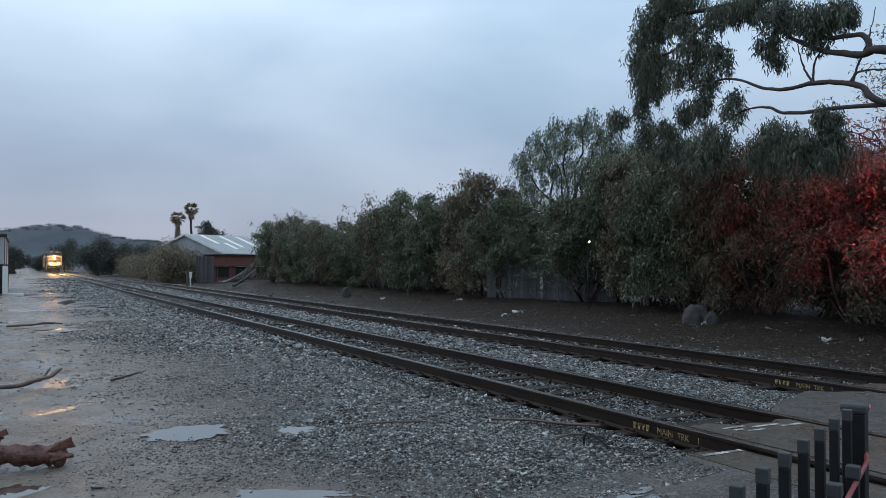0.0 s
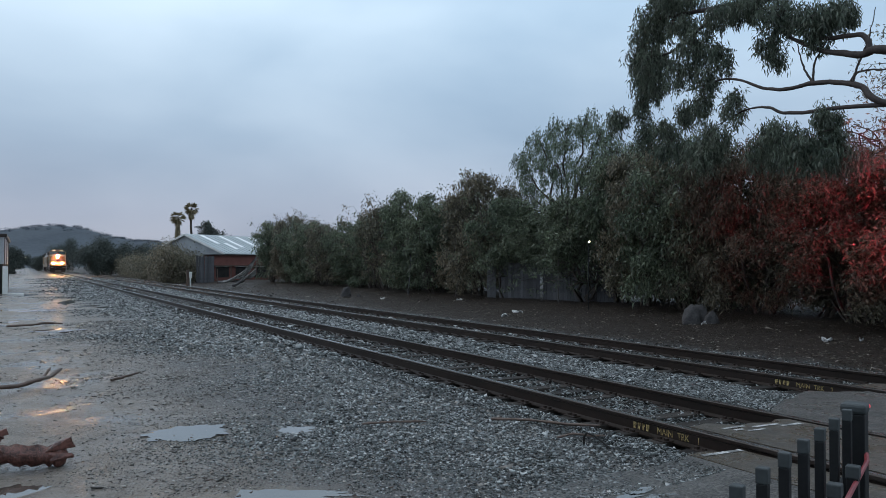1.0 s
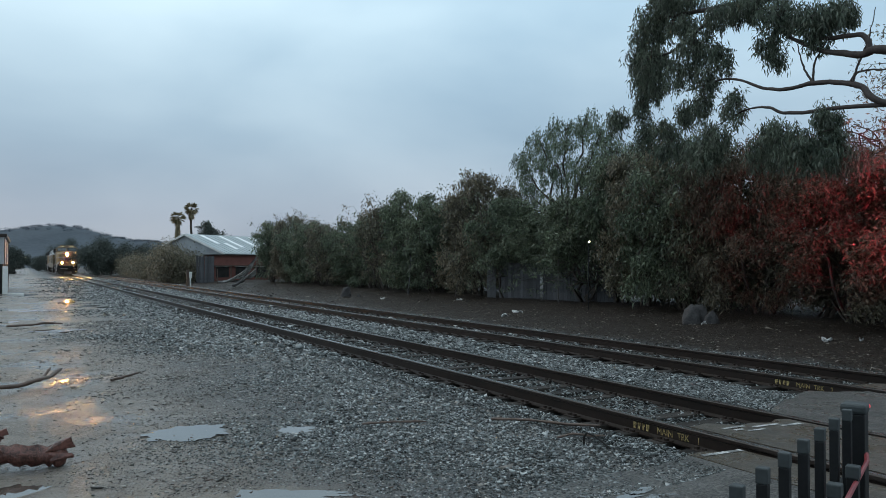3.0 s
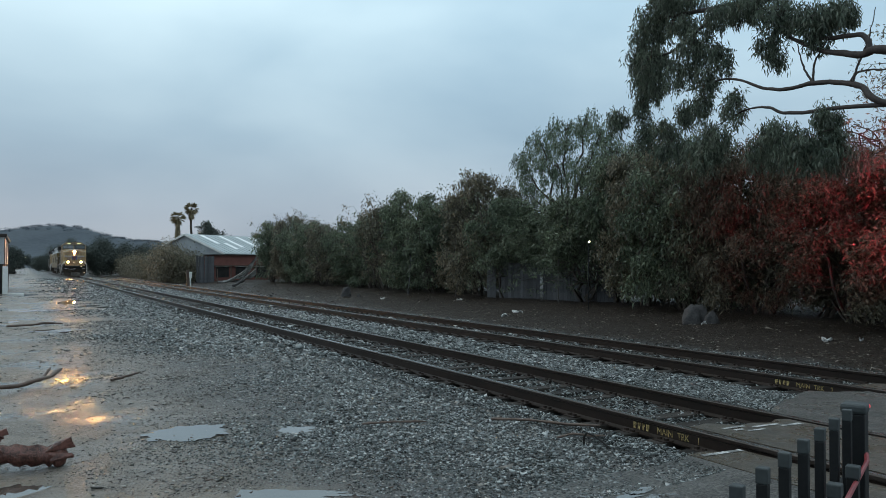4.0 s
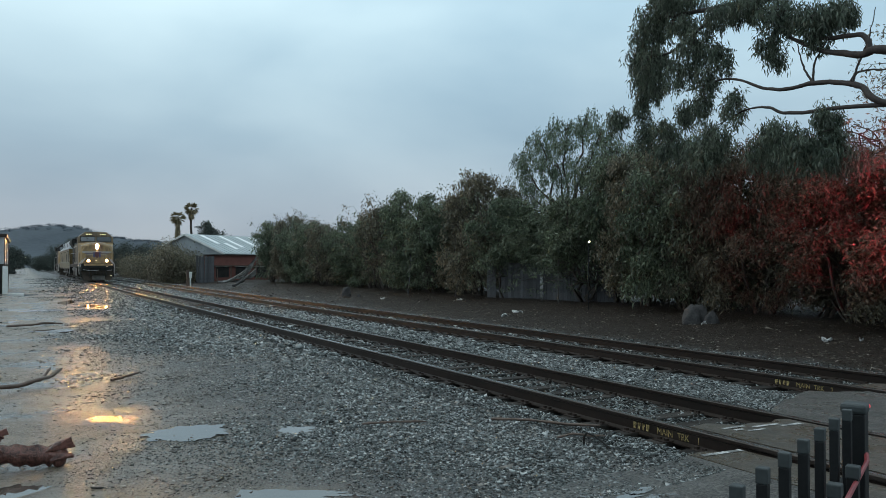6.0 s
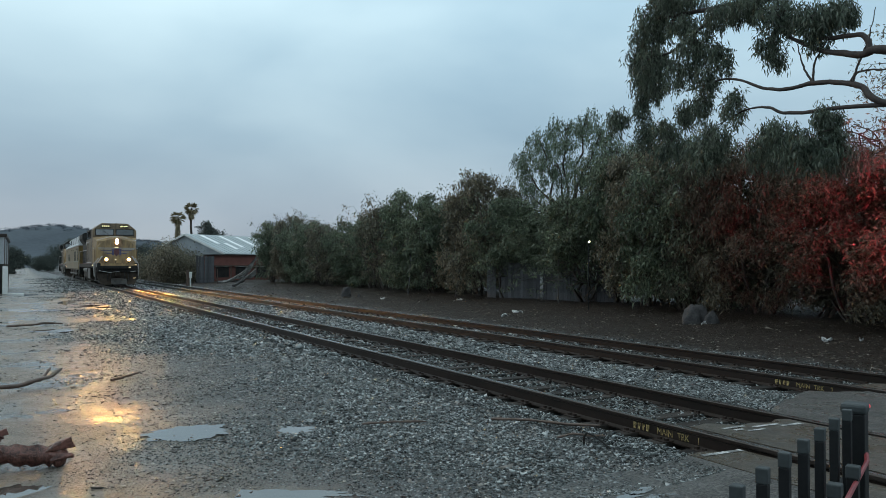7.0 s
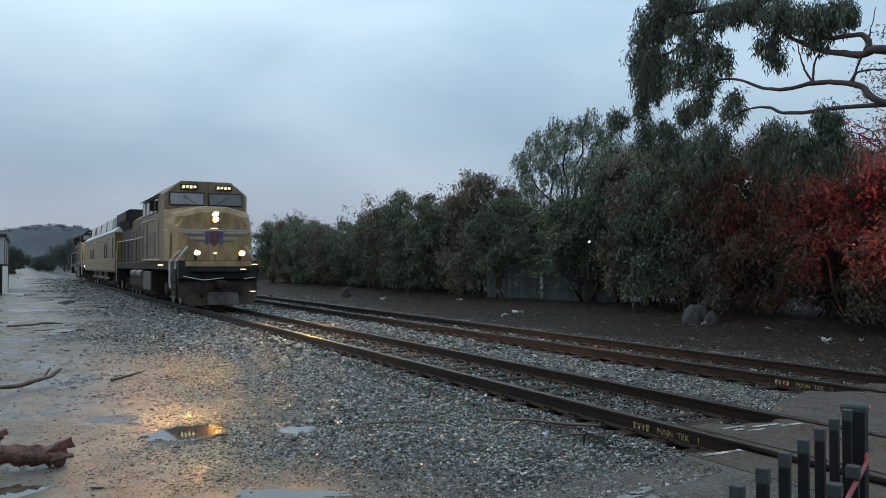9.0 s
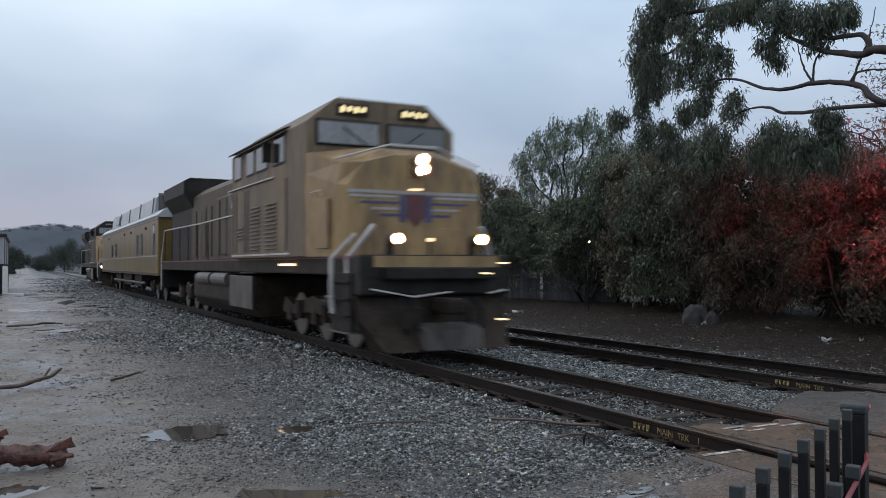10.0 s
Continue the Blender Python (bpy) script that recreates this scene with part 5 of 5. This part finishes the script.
def truck(t, ys):
    for y in ys:
        wheelset(t, y)
    y0, y1 = min(ys) - 0.55, max(ys) + 0.55
    for side in (-1, 1):
        x = side * 1.02
        part("truck_frame", prism([(y0, 0.55), (y0 + 0.2, 0.9), (y0 + 0.8, 0.72), ((y0 + y1) / 2, 0.98), (y1 - 0.8, 0.72), (y1 - 0.2, 0.9), (y1, 0.55), (y1 - 0.5, 0.5), ((y0 + y1) / 2, 0.62), (y0 + 0.5, 0.5)],
                                  x - 0.07, x + 0.07, axis="x"), M_UNDER, t)
        for a, b in zip(ys, ys[1:]):
            m = (a + b) / 2
            part("spring", rod(bmesh.new(), (x + side * 0.09, m, 0.45), (x + side * 0.09, m, 0.85), 0.1, 10), M_UNDER, t)
        part("brake_cylinder", rod(bmesh.new(), (x + side * 0.12, y0 + 0.9, 0.86), (x + side * 0.12, y0 + 1.4, 0.86), 0.11, 10), M_UNDER, t)


def lamp_disc(name, at, r, material, parent, label, depth=0.28):
    """A domed lens at the back of an open visor that points down the line, added to narrow the beam."""
    n = 20
    bm = bmesh.new()
    rings = []
    for k, (rr, dy) in enumerate(((1.0, 0.0), (0.72, -0.012), (0.36, -0.02))):
        rings.append([bm.verts.new((at[0] + r * rr * math.cos(6.2832 * i / n), at[1] + dy, at[2] + r * rr * math.sin(6.2832 * i / n))) for i in range(n)])
    for a, b in zip(rings, rings[1:]):
        for i in range(n):
            bm.faces.new((a[i], a[(i + 1) % n], b[(i + 1) % n], b[i]))
    bm.faces.new(rings[-1])
    bmesh.ops.recalc_face_normals(bm, faces=bm.faces)
    o = part(name, bm, material, parent, label)
    bm = bmesh.new()
    ring = []
    for y, rr in ((0.05, 1.14), (-depth, 1.14), (-depth, 1.03), (0.05, 1.03)):
        ring.append([bm.verts.new((at[0] + r * rr * math.cos(6.2832 * k / n), at[1] + y, at[2] + r * rr * math.sin(6.2832 * k / n))) for k in range(n)])
    for a, b in zip(ring, ring[1:] + ring[:1]):
        for k in range(n):
            bm.faces.new((a[k], a[(k + 1) % n], b[(k + 1) % n], b[k]))
    bm.faces.new([bm.verts.new((at[0] + r * 1.1 * math.cos(6.2832 * k / n), at[1] + 0.04, at[2] + r * 1.1 * math.sin(6.2832 * k / n))) for k in range(n)])
    bmesh.ops.recalc_face_normals(bm, faces=bm.faces)
    part("bezel", bm, M_TANK, o, "grey lamp rim, lengthened into a visor to narrow the beam")
    return o


def louvre(t, x, y0, y1, z0, z1, n):
    """Slats proud of a side wall at x."""
    for i in range(n):
        z = z0 + (z1 - z0) * i / n
        part("louvre_slat", prism([(x - 0.035, z), (x + 0.01, z + 0.03), (x + 0.01, z + 0.055)], y0, y1), M_GREY, t)


def locomotive(leading):
    t = thing("diesel_locomotive", (T1, 0, TOP), "yellow and grey wide-nosed diesel locomotive with lit headlamp and ditch lamps" if leading else "trailing yellow and grey diesel locomotive at the end of the train",
              "locomotive", "engines of the train")
    W = 1.66
    # running deck and frame
    part("frame", bx(-1.5, 1.5, 0.9, 23.0, 1.45, 1.78, bevel=0.03), M_UNDER if leading else M_BLACK, t)
    part("deck_stripe", bx(-1.515, 1.515, 0.88, 23.02, 1.755, 1.80), M_RED, t, "thin red line along the deck edge")
    part("front_sill", bx(-1.5, 1.5, 0.55, 0.95, 1.1, 1.82, bevel=0.04), M_BLACK, t)
    part("sill_band", bx(-1.25, 1.25, 0.535, 0.55, 1.60, 1.80), M_YEL, t, "yellow edge of the front platform")
    part("anticlimber", bx(-1.1, 1.1, 0.3, 0.62, 1.38, 1.6, bevel=0.03), M_BLACK, t)
    part("plow", loft([[(-1.5, 0.75, 1.1), (1.5, 0.75, 1.1), (1.5, 0.95, 1.1), (-1.5, 0.95, 1.1)], [(-1.45, 0.55, 0.62), (1.45, 0.55, 0.62), (1.45, 0.9, 0.62), (-1.45, 0.9, 0.62)],
                      [(-1.2, 0.12, 0.14), (1.2, 0.12, 0.14), (1.25, 0.7, 0.14), (-1.25, 0.7, 0.14)]]), M_UNDER, t, "scuffed dark snow plow")
    part("plow_plate", prism([(0.02, 0.16), (0.02, 0.5), (0.34, 0.62), (0.34, 0.2)], -0.5, 0.62, axis="x"), M_TANK, t, "worn grey plate on the plow")
    part("coupler", bx(-0.17, 0.17, -0.25, 0.6, 0.78, 1.06, bevel=0.06), M_UNDER, t)
    for sx in (-0.75, -0.5, 0.5, 0.75):
        part("air_hose", rods([(sx, 0.5, 1.05), (sx * 1.02, 0.3, 0.85), (sx, 0.25, 0.55), (sx * 0.95, 0.35, 0.45)], 0.035, 7), M_BLACK, t)
    part("cut_lever", rods([(-1.35, 0.42, 1.22), (-0.6, 0.3, 1.08), (0.1, 0.25, 1.16)], 0.016, 6), M_HANDRAIL, t)
    part("cut_lever", rods([(1.35, 0.42, 1.18), (0.9, 0.3, 1.12)], 0.016, 6), M_HANDRAIL, t)
    # steps at the front corners
    for s in (-1, 1):
        st = part("step_well", bx(s * 1.5 - 0.05, s * 1.5 + 0.05, 0.9, 1.9, 0.45, 1.5, bevel=0.02), M_BLACK, t)
        for k in range(4):
            part("step", bx(min(s * 1.2, s * 1.62), max(s * 1.2, s * 1.62), 0.95, 1.85, 0.42 + 0.3 * k, 0.45 + 0.3 * k), M_UNDER if k else M_STEEL, st)
        part("step_handrail", rods([(s * 1.62, 1.62, 0.75), (s * 1.64, 1.65, 1.1), (s * 1.64, 1.65, 1.75), (s * 1.4, 1.25, 2.12), (s * 1.35, 1.2, 2.2)], 0.042, 8), M_HANDRAIL, t, "white grab rail")
        part("step_handrail", rods([(s * 1.5, 1.18, 1.0), (s * 1.5, 1.2, 1.75), (s * 1.2, 0.95, 2.22), (s * 1.1, 0.92, 2.36)], 0.042, 8), M_HANDRAIL, t, "white grab rail")
    # nose: narrower at the front, sloping top
    nose = part("nose", loft([
        [(-1.40, 1.5, 1.8), (1.40, 1.5, 1.8), (1.40, 1.5, 3.1), (1.05, 1.5, 3.55), (0.45, 1.5, 3.72), (-0.45, 1.5, 3.72), (-1.05, 1.5, 3.55), (-1.40, 1.5, 3.1)],
        [(-1.50, 1.75, 1.8), (1.50, 1.75, 1.8), (1.50, 1.75, 3.15), (1.42, 1.72, 3.55), (0.5, 1.70, 3.86), (-0.5, 1.70, 3.86), (-1.42, 1.72, 3.55), (-1.50, 1.75, 3.15)],
        [(-W, 3.15, 1.8), (W, 3.15, 1.8), (W, 3.15, 3.45), (W, 3.15, 3.88), (0.5, 3.15, 4.06), (-0.5, 3.15, 4.06), (-W, 3.15, 3.88), (-W, 3.15, 3.45)]]), M_YEL, t, "dirty yellow sloping nose")
    part("nose_line", bx(-1.38, 1.38, 1.485, 1.50, 2.98, 3.04), M_PALE, nose, "pale stripe across the nose")
    for s in (-1, 1):
        for k, (a, b) in enumerate(((1.34, 0.4), (1.12, 0.36), (0.92, 0.33), (0.74, 0.3))):
            z = 2.90 - 0.115 * k
            part("emblem_feather", bx(min(s * a, s * b), max(s * a, s * b), 1.487, 1.50, z, z + 0.05), M_BLUE if k % 2 else M_PALE, nose, "feather bar of a winged emblem")
        part("emblem_wing_root", bx(min(s * 0.34, s * 0.2), max(s * 0.34, s * 0.2), 1.486, 1.50, 2.45, 2.96), M_BLUE, nose, "blue root of the wing")
    part("emblem_shield", prism([(-0.19, 2.97), (-0.19, 2.55), (0, 2.35), (0.19, 2.55), (0.19, 2.97)], 1.482, 1.50), M_RED, nose, "red and blue shield shape")
    part("nose_door", bx(0.45, 1.15, 1.488, 1.50, 1.85, 2.35, bevel=0.005), M_YEL, nose)
    for a, b in (((-1.5, 1.76, 3.62), (-0.5, 1.62, 3.92)), ((-0.5, 1.62, 3.92), (0.5, 1.62, 3.92)), ((1.5, 1.76, 3.62), (0.5, 1.62, 3.92))):
        part("nose_rail", rod(bmesh.new(), a, b, 0.02, 6), M_HANDRAIL, nose, "pale handrail over the nose")
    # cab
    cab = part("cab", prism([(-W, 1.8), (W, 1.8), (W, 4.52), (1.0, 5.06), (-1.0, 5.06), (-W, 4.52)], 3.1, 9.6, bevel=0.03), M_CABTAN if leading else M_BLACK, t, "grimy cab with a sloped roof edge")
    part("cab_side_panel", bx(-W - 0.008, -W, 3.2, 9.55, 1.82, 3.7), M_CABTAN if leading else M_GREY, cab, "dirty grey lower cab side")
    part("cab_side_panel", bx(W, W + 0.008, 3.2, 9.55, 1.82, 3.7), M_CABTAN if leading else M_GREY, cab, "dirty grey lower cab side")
    for s in (-1, 1):
        xa, xb = min(s * 0.12, s * 1.42), max(s * 0.12, s * 1.42)
        part("windscreen", prism([(3.02, 4.10), (3.09, 4.10), (3.09, 4.55), (3.06, 4.55)], xa, xb, axis="x"), M_WIND if s < 0 else M_GLASS, cab, "windscreen, sky reflection painted into the left pane")
        part("windscreen_frame", bx(xa - 0.05, xb + 0.05, 3.088, 3.098, 4.05, 4.60), M_BLACK, cab, "black rubber frame")
        part("wiper", rod(bmesh.new(), (s * 0.4, 3.0, 4.10), (s * 0.9, 3.03, 4.45), 0.012, 6), M_BLACK, cab)
        nb = part("number_board", bx(min(s * 0.36, s * 1.02), max(s * 0.36, s * 1.02), 3.03, 3.10, 4.70, 4.92, bevel=0.01), M_BLACK, cab, "black number board casing")
        for k in range(4):
            x = s * 0.69 - 0.225 + 0.15 * k
            part("digit_bar", bx(x - 0.045, x + 0.045, 3.022, 3.03, 4.75 + 0.02 * (k % 2), 4.87), M_NUMB if leading else M_PALE, nb, "lit pale bar" if leading else "")
        for a, b in ((4.6, 5.4), (6.0, 6.95), (7.2, 7.9), (8.5, 9.2)):
            x = s * W
            part("side_window", bx(min(x, x + s * 0.02), max(x, x + s * 0.02), a, b, 3.88, 4.46, bevel=0.004), M_GLASS, cab, "dark side window")
            part("side_window_frame", bx(min(x, x + s * 0.012), max(x, x + s * 0.012), a - 0.05, b + 0.05, 3.83, 4.51), M_BLACK, cab)
        part("mirror", bx(min(s * 1.68, s * 1.88), max(s * 1.68, s * 1.88), 5.6, 5.66, 3.95, 4.4, bevel=0.01), M_BLACK, cab, "black side mirror")
        part("awning", prism([(s * 1.6, 4.58), (s * 1.82, 4.50), (s * 1.82, 4.53), (s * 1.6, 4.62)], 4.4, 9.3), M_BLACK, cab, "black window awning")
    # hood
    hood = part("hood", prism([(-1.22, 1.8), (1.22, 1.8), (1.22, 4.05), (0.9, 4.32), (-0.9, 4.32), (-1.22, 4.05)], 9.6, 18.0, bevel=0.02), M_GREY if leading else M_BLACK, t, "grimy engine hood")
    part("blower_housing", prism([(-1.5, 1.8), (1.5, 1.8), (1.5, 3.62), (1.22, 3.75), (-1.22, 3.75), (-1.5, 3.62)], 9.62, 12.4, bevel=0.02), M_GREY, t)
    rad = part("radiator_hood", prism([(-1.22, 1.8), (1.22, 1.8), (1.22, 3.7), (1.56, 4.2), (1.56, 4.66), (1.35, 4.78), (-1.35, 4.78), (-1.56, 4.66), (-1.56, 4.2), (-1.22, 3.7)], 17.6, 22.3, bevel=0.02), M_BLACK, t, "sooty flared radiator housing")
    part("exhaust", bx(-0.35, 0.35, 12.0, 13.4, 4.3, 4.62, bevel=0.05), M_BLACK, hood, "square exhaust stack")
    for k in range(9):
        y = 10.0 + 0.86 * k
        for s in (-1, 1):
            w = 1.505 if y < 11.6 else 1.225
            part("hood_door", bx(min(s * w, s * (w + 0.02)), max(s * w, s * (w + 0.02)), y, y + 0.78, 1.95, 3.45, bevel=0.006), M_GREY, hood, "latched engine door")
    for s in (-1, 1):
        louvre(hood, s * 1.245, 12.6, 13.3, 2.2, 2.8, 6)
    for s in (-1, 1):
        x = s * (W + 0.008)
        for y in (4.4, 7.7, 8.0, 8.95, 9.3):
            part("door_seam", bx(min(x, x + s * 0.012), max(x, x + s * 0.012), y, y + 0.07, 1.95, 3.5), M_BLACK, cab, "dark seam of a side door")
        for y in (10.9, 11.8, 14.2, 15.1, 16.8):
            w = s * (1.505 if y < 12.3 else 1.25)
            part("door_seam", bx(min(w, w + s * 0.02), max(w, w + s * 0.02), y, y + 0.07, 1.9, 3.55), M_BLACK, hood, "dark seam of an engine door")
        part("nose_hatch", bx(min(s * 1.55, s * 1.6), max(s * 1.55, s * 1.6), 2.0, 2.9, 1.95, 2.9, bevel=0.01), M_YEL, nose)
        part("grab_iron", rods([(s * 1.62, 2.2, 2.95), (s * 1.68, 2.2, 3.05), (s * 1.68, 2.7, 3.05), (s * 1.62, 2.7, 2.95)], 0.012, 6), M_HANDRAIL, nose)
    part("horn", rods([(0.35, 6.0, 5.06), (0.35, 6.0, 5.18), (0.35, 5.6, 5.2)], 0.04, 8), M_BLACK, cab, "air horn on the cab roof")
    part("antenna_plate", bx(-0.5, 0.3, 6.8, 7.6, 5.06, 5.12, bevel=0.02), M_GREY, cab)
    part("roof_vent", bx(-0.9, -0.3, 10.2, 11.2, 4.3, 4.5, bevel=0.04), M_BLACK, hood, "dark roof vent box")
    louvre(cab, -W - 0.01, 5.2, 6.1, 2.0, 3.1, 12)
    louvre(cab, -W - 0.01, 6.6, 7.5, 2.0, 3.1, 12)
    louvre(cab, -W - 0.01, 8.3, 8.9, 2.3, 2.65, 4)
    part("door_line", bx(-W - 0.02, -W, 4.2, 9.5, 1.86, 1.90), M_HANDRAIL, cab)
    # side handrails
    for s in (-1, 1):
        part("handrail", rods([(s * 1.7, 5.4, 3.6), (s * 1.7, 9.75, 3.62), (s * 1.55, 9.85, 3.0), (s * 1.5, 15.0, 3.0), (s * 1.5, 22.4, 3.05), (s * 1.52, 23.1, 2.0), (s * 1.52, 23.1, 0.6)], 0.022, 6), M_HANDRAIL, t, "pale walkway handrail")
        for k in range(8):
            y = 10.2 + 1.75 * k
            part("stanchion", rod(bmesh.new(), (s * 1.47, y, 1.78), (s * 1.47, y, 3.0), 0.018, 6), M_BLACK, t)
    # tank and running gear
    part("fuel_tank", prism([(-1.45, 0.62), (-1.2, 0.28), (1.2, 0.28), (1.45, 0.62), (1.45, 1.35), (-1.45, 1.35)], 8.1, 16.2, bevel=0.05), M_UNDER, t, "grimy fuel tank")
    part("tank_side", bx(-1.49, -1.45, 8.1, 10.6, 0.5, 1.36, bevel=0.02), M_TANK, t, "pale tank panel")
    for a, b in ((10.9, 12.9), (13.2, 15.2)):
        part("air_reservoir", rod(bmesh.new(), (-1.38, a, 1.22), (-1.38, b, 1.22), 0.21, 16), M_TANK, t, "pale air reservoir")
        part("air_reservoir", rod(bmesh.new(), (1.38, a, 1.22), (1.38, b, 1.22), 0.21, 16), M_TANK, t, "pale air reservoir")
    truck(t, (2.6, 4.3, 6.1))
    truck(t, (17.4, 19.1, 20.9))
    part("rear_sill", bx(-1.5, 1.5, 22.9, 23.2, 0.7, 1.8, bevel=0.03), M_BLACK, t)
    if leading:
        for dz in (-0.1, 0.1):
            lamp_disc("headlamp", (0.0, 1.44, 3.52 + dz), 0.082, M_HEAD, t, "glaring twin headlamp")
        part("headlamp_casing", bx(-0.14, 0.14, 1.485, 1.62, 3.29, 3.75, bevel=0.02), M_YEL, t, "yellow headlamp casing")
        for s in (-1, 1):
            lamp_disc("ditch_lamp", (s * 0.84, 0.70, 2.1), 0.086, M_DITCH, t, "glaring ditch lamp")
            part("ditch_bracket", bx(s * 0.84 - 0.05, s * 0.84 + 0.05, 0.76, 0.86, 1.8, 2.1), M_BLACK, t)
        part("class_lamp", bx(-0.13, 0.13, 1.475, 1.50, 3.06, 3.09), M_STEP, t, "small lit lamp strip")
        part("class_lamp", bx(-0.2, -0.1, 0.52, 0.56, 2.06, 2.12), M_STEP, t, "small lit lamp")
        part("class_lamp_post", bx(-0.17, -0.13, 0.56, 0.60, 1.8, 2.1), M_BLACK, t)
        for x, y, z, w in ((-1.53, 4.2, 1.62, 1.2), (0.86, 0.3, 1.47, 0.2), (1.35, 0.52, 1.66, 0.2), (1.25, 0.4, 0.62, 0.2), (1.25, 0.4, 0.4, 0.2)):
            if w > 1:
                part("step_light_and_glint", bx(x - 0.02, x, y, y + w, z, z + 0.05), M_STEP, t, "lit ground lamp under the cab")
            else:
                # no lamps here: glowing bars imitate glints on the step edges
                part("step_light_and_glint", bx(x - w / 2, x + w / 2, y - 0.02, y, z, z + 0.03), M_STEP, t, "step edge with its glint made to glow")
    else:
        lamp_disc("marker_lamp", (-1.4, 0.5, 1.55), 0.1, M_MARK, t, "lit marker lamp", 0.04)
    return t


def coach():
    t = thing("passenger_coach", (T1, 0, TOP), "yellow business coach with a silver roof and few small windows", "railway coach")
    W, L = 1.53, 27.5
    body = part("body", bx(-W, W, 0.0, L, 1.18, 3.72, bevel=0.04), M_YELCAR, t, "smooth yellow coach side")
    prof = [(-W, 3.70), (-W - 0.05, 3.78), (-1.3, 4.05), (-0.95, 4.22), (0.95, 4.22), (1.3, 4.05), (W + 0.05, 3.78), (W, 3.70)]
    part("roof", prism(prof, -0.1, L + 0.1, bevel=0.02), M_SILVER, t, "silver-grey roof")
    part("dome_roof", prism([(-1.4, 3.95), (-1.32, 4.72), (-0.9, 4.98), (0.9, 4.98), (1.32, 4.72), (1.4, 3.95)], 2.2, L - 6.0, bevel=0.03), M_SILVER, t, "raised grey roof section")
    part("roof_end", prism([(2.2, 3.95), (2.2, 4.92), (1.4, 4.75), (0.5, 3.95)], -1.2, 1.2, axis="x"), M_BLACK, t, "dark sloping end of the raised roof")
    for k in range(4):
        for s in (-1, 1):
            y = 2.6 + 4.6 * k
            part("dome_rib", prism([(s * 1.405, 4.0), (s * 1.325, 4.74), (s * 1.355, 4.74), (s * 1.435, 4.0)], y, y + 0.12), M_TANK, t, "dark roof joint")
    part("dome_window", prism([(-1.41, 4.12), (-1.35, 4.62), (-1.38, 4.62), (-1.44, 4.12)], L - 10.5, L - 8.6), M_GLASS, t, "dark dome window")
    part("roof_end", prism([(L - 6.0, 3.95), (L - 6.0, 4.85), (L - 4.0, 4.6), (L - 3.0, 3.95)], -1.2, 1.2, axis="x"), M_BLACK, t, "dark sloping end of the raised roof")
    for s in (-1, 1):
        x = s * W
        a, b = min(x, x + s * 0.012), max(x, x + s * 0.012)
        part("stripe", bx(a, b, 0.05, L - 0.05, 2.02, 2.07), M_PALE, body, "thin pale stripe")
        part("stripe", bx(a, b, 0.05, L - 0.05, 3.60, 3.64), M_RED, body, "thin red stripe")
        part("skirt", bx(a, b, 0.05, L - 0.05, 1.2, 1.3), M_GREY, body)
        for y, w, z0, z1 in ((0.9, 0.5, 2.1, 3.4), (5.0, 0.6, 2.15, 3.1), (6.7, 0.6, 2.15, 3.1), (17.0, 0.9, 2.2, 2.9), (19.4, 0.9, 2.2, 2.9)):
            part("window", bx(min(x, x + s * 0.016), max(x, x + s * 0.016), y, y + w, z0, z1, bevel=0.005), M_GLASS, body, "small dark window")
            part("window_frame", bx(min(x, x + s * 0.010), max(x, x + s * 0.010), y - 0.06, y + w + 0.06, z0 - 0.06, z1 + 0.06), M_GREY, body)
        for y in (3.6, 9.5, 12.6, 22.0):
            part("lamp_hood", bx(min(x, x + s * 0.05), max(x, x + s * 0.05), y, y + 0.25, 3.3, 3.42, bevel=0.01), M_BLACK, body)
    part("end_door", bx(-0.4, 0.4, -0.015, 0.0, 1.25, 3.3, bevel=0.004), M_GREY, t)
    for y0, y1 in ((7.2, 10.0), (11.5, 15.5), (17.0, 19.5)):
        part("underfloor_box", bx(-1.3, 1.3, y0, y1, 0.55, 1.2, bevel=0.04), M_UNDER, t)
    part("underfloor_pipe", rod(bmesh.new(), (-1.25, 6.0, 0.75), (-1.25, 21.0, 0.75), 0.07), M_TANK, t)
    truck(t, (2.6, 5.0))
    truck(t, (L - 5.0, L - 2.6))
    for y in (-0.5, L):
        part("gangway", bx(-0.5, 0.5, y, y + 0.5, 1.2, 3.3, bevel=0.05), M_BLACK, t)
    return t


engine = locomotive(True)
car = coach()
engine_2 = locomotive(False)

# place of the headlamp along the track at each time: the train comes on at about 19 m/s
HEADLAMP = [(0.0, 213.5), (1.0, 193.0), (2.5, 161.8), (4.5, 119.6), (5.5, 99.4), (7.5, 60.6), (9.0, 32.65), (10.0, 14.15)]


def motions():
    for vehicle, behind in ((engine, -1.5), (car, 22.6), (engine_2, 51.2)):
        walk(vehicle, [(t, pose(T1, y + behind, TOP)) for t, y in HEADLAMP])


motions()
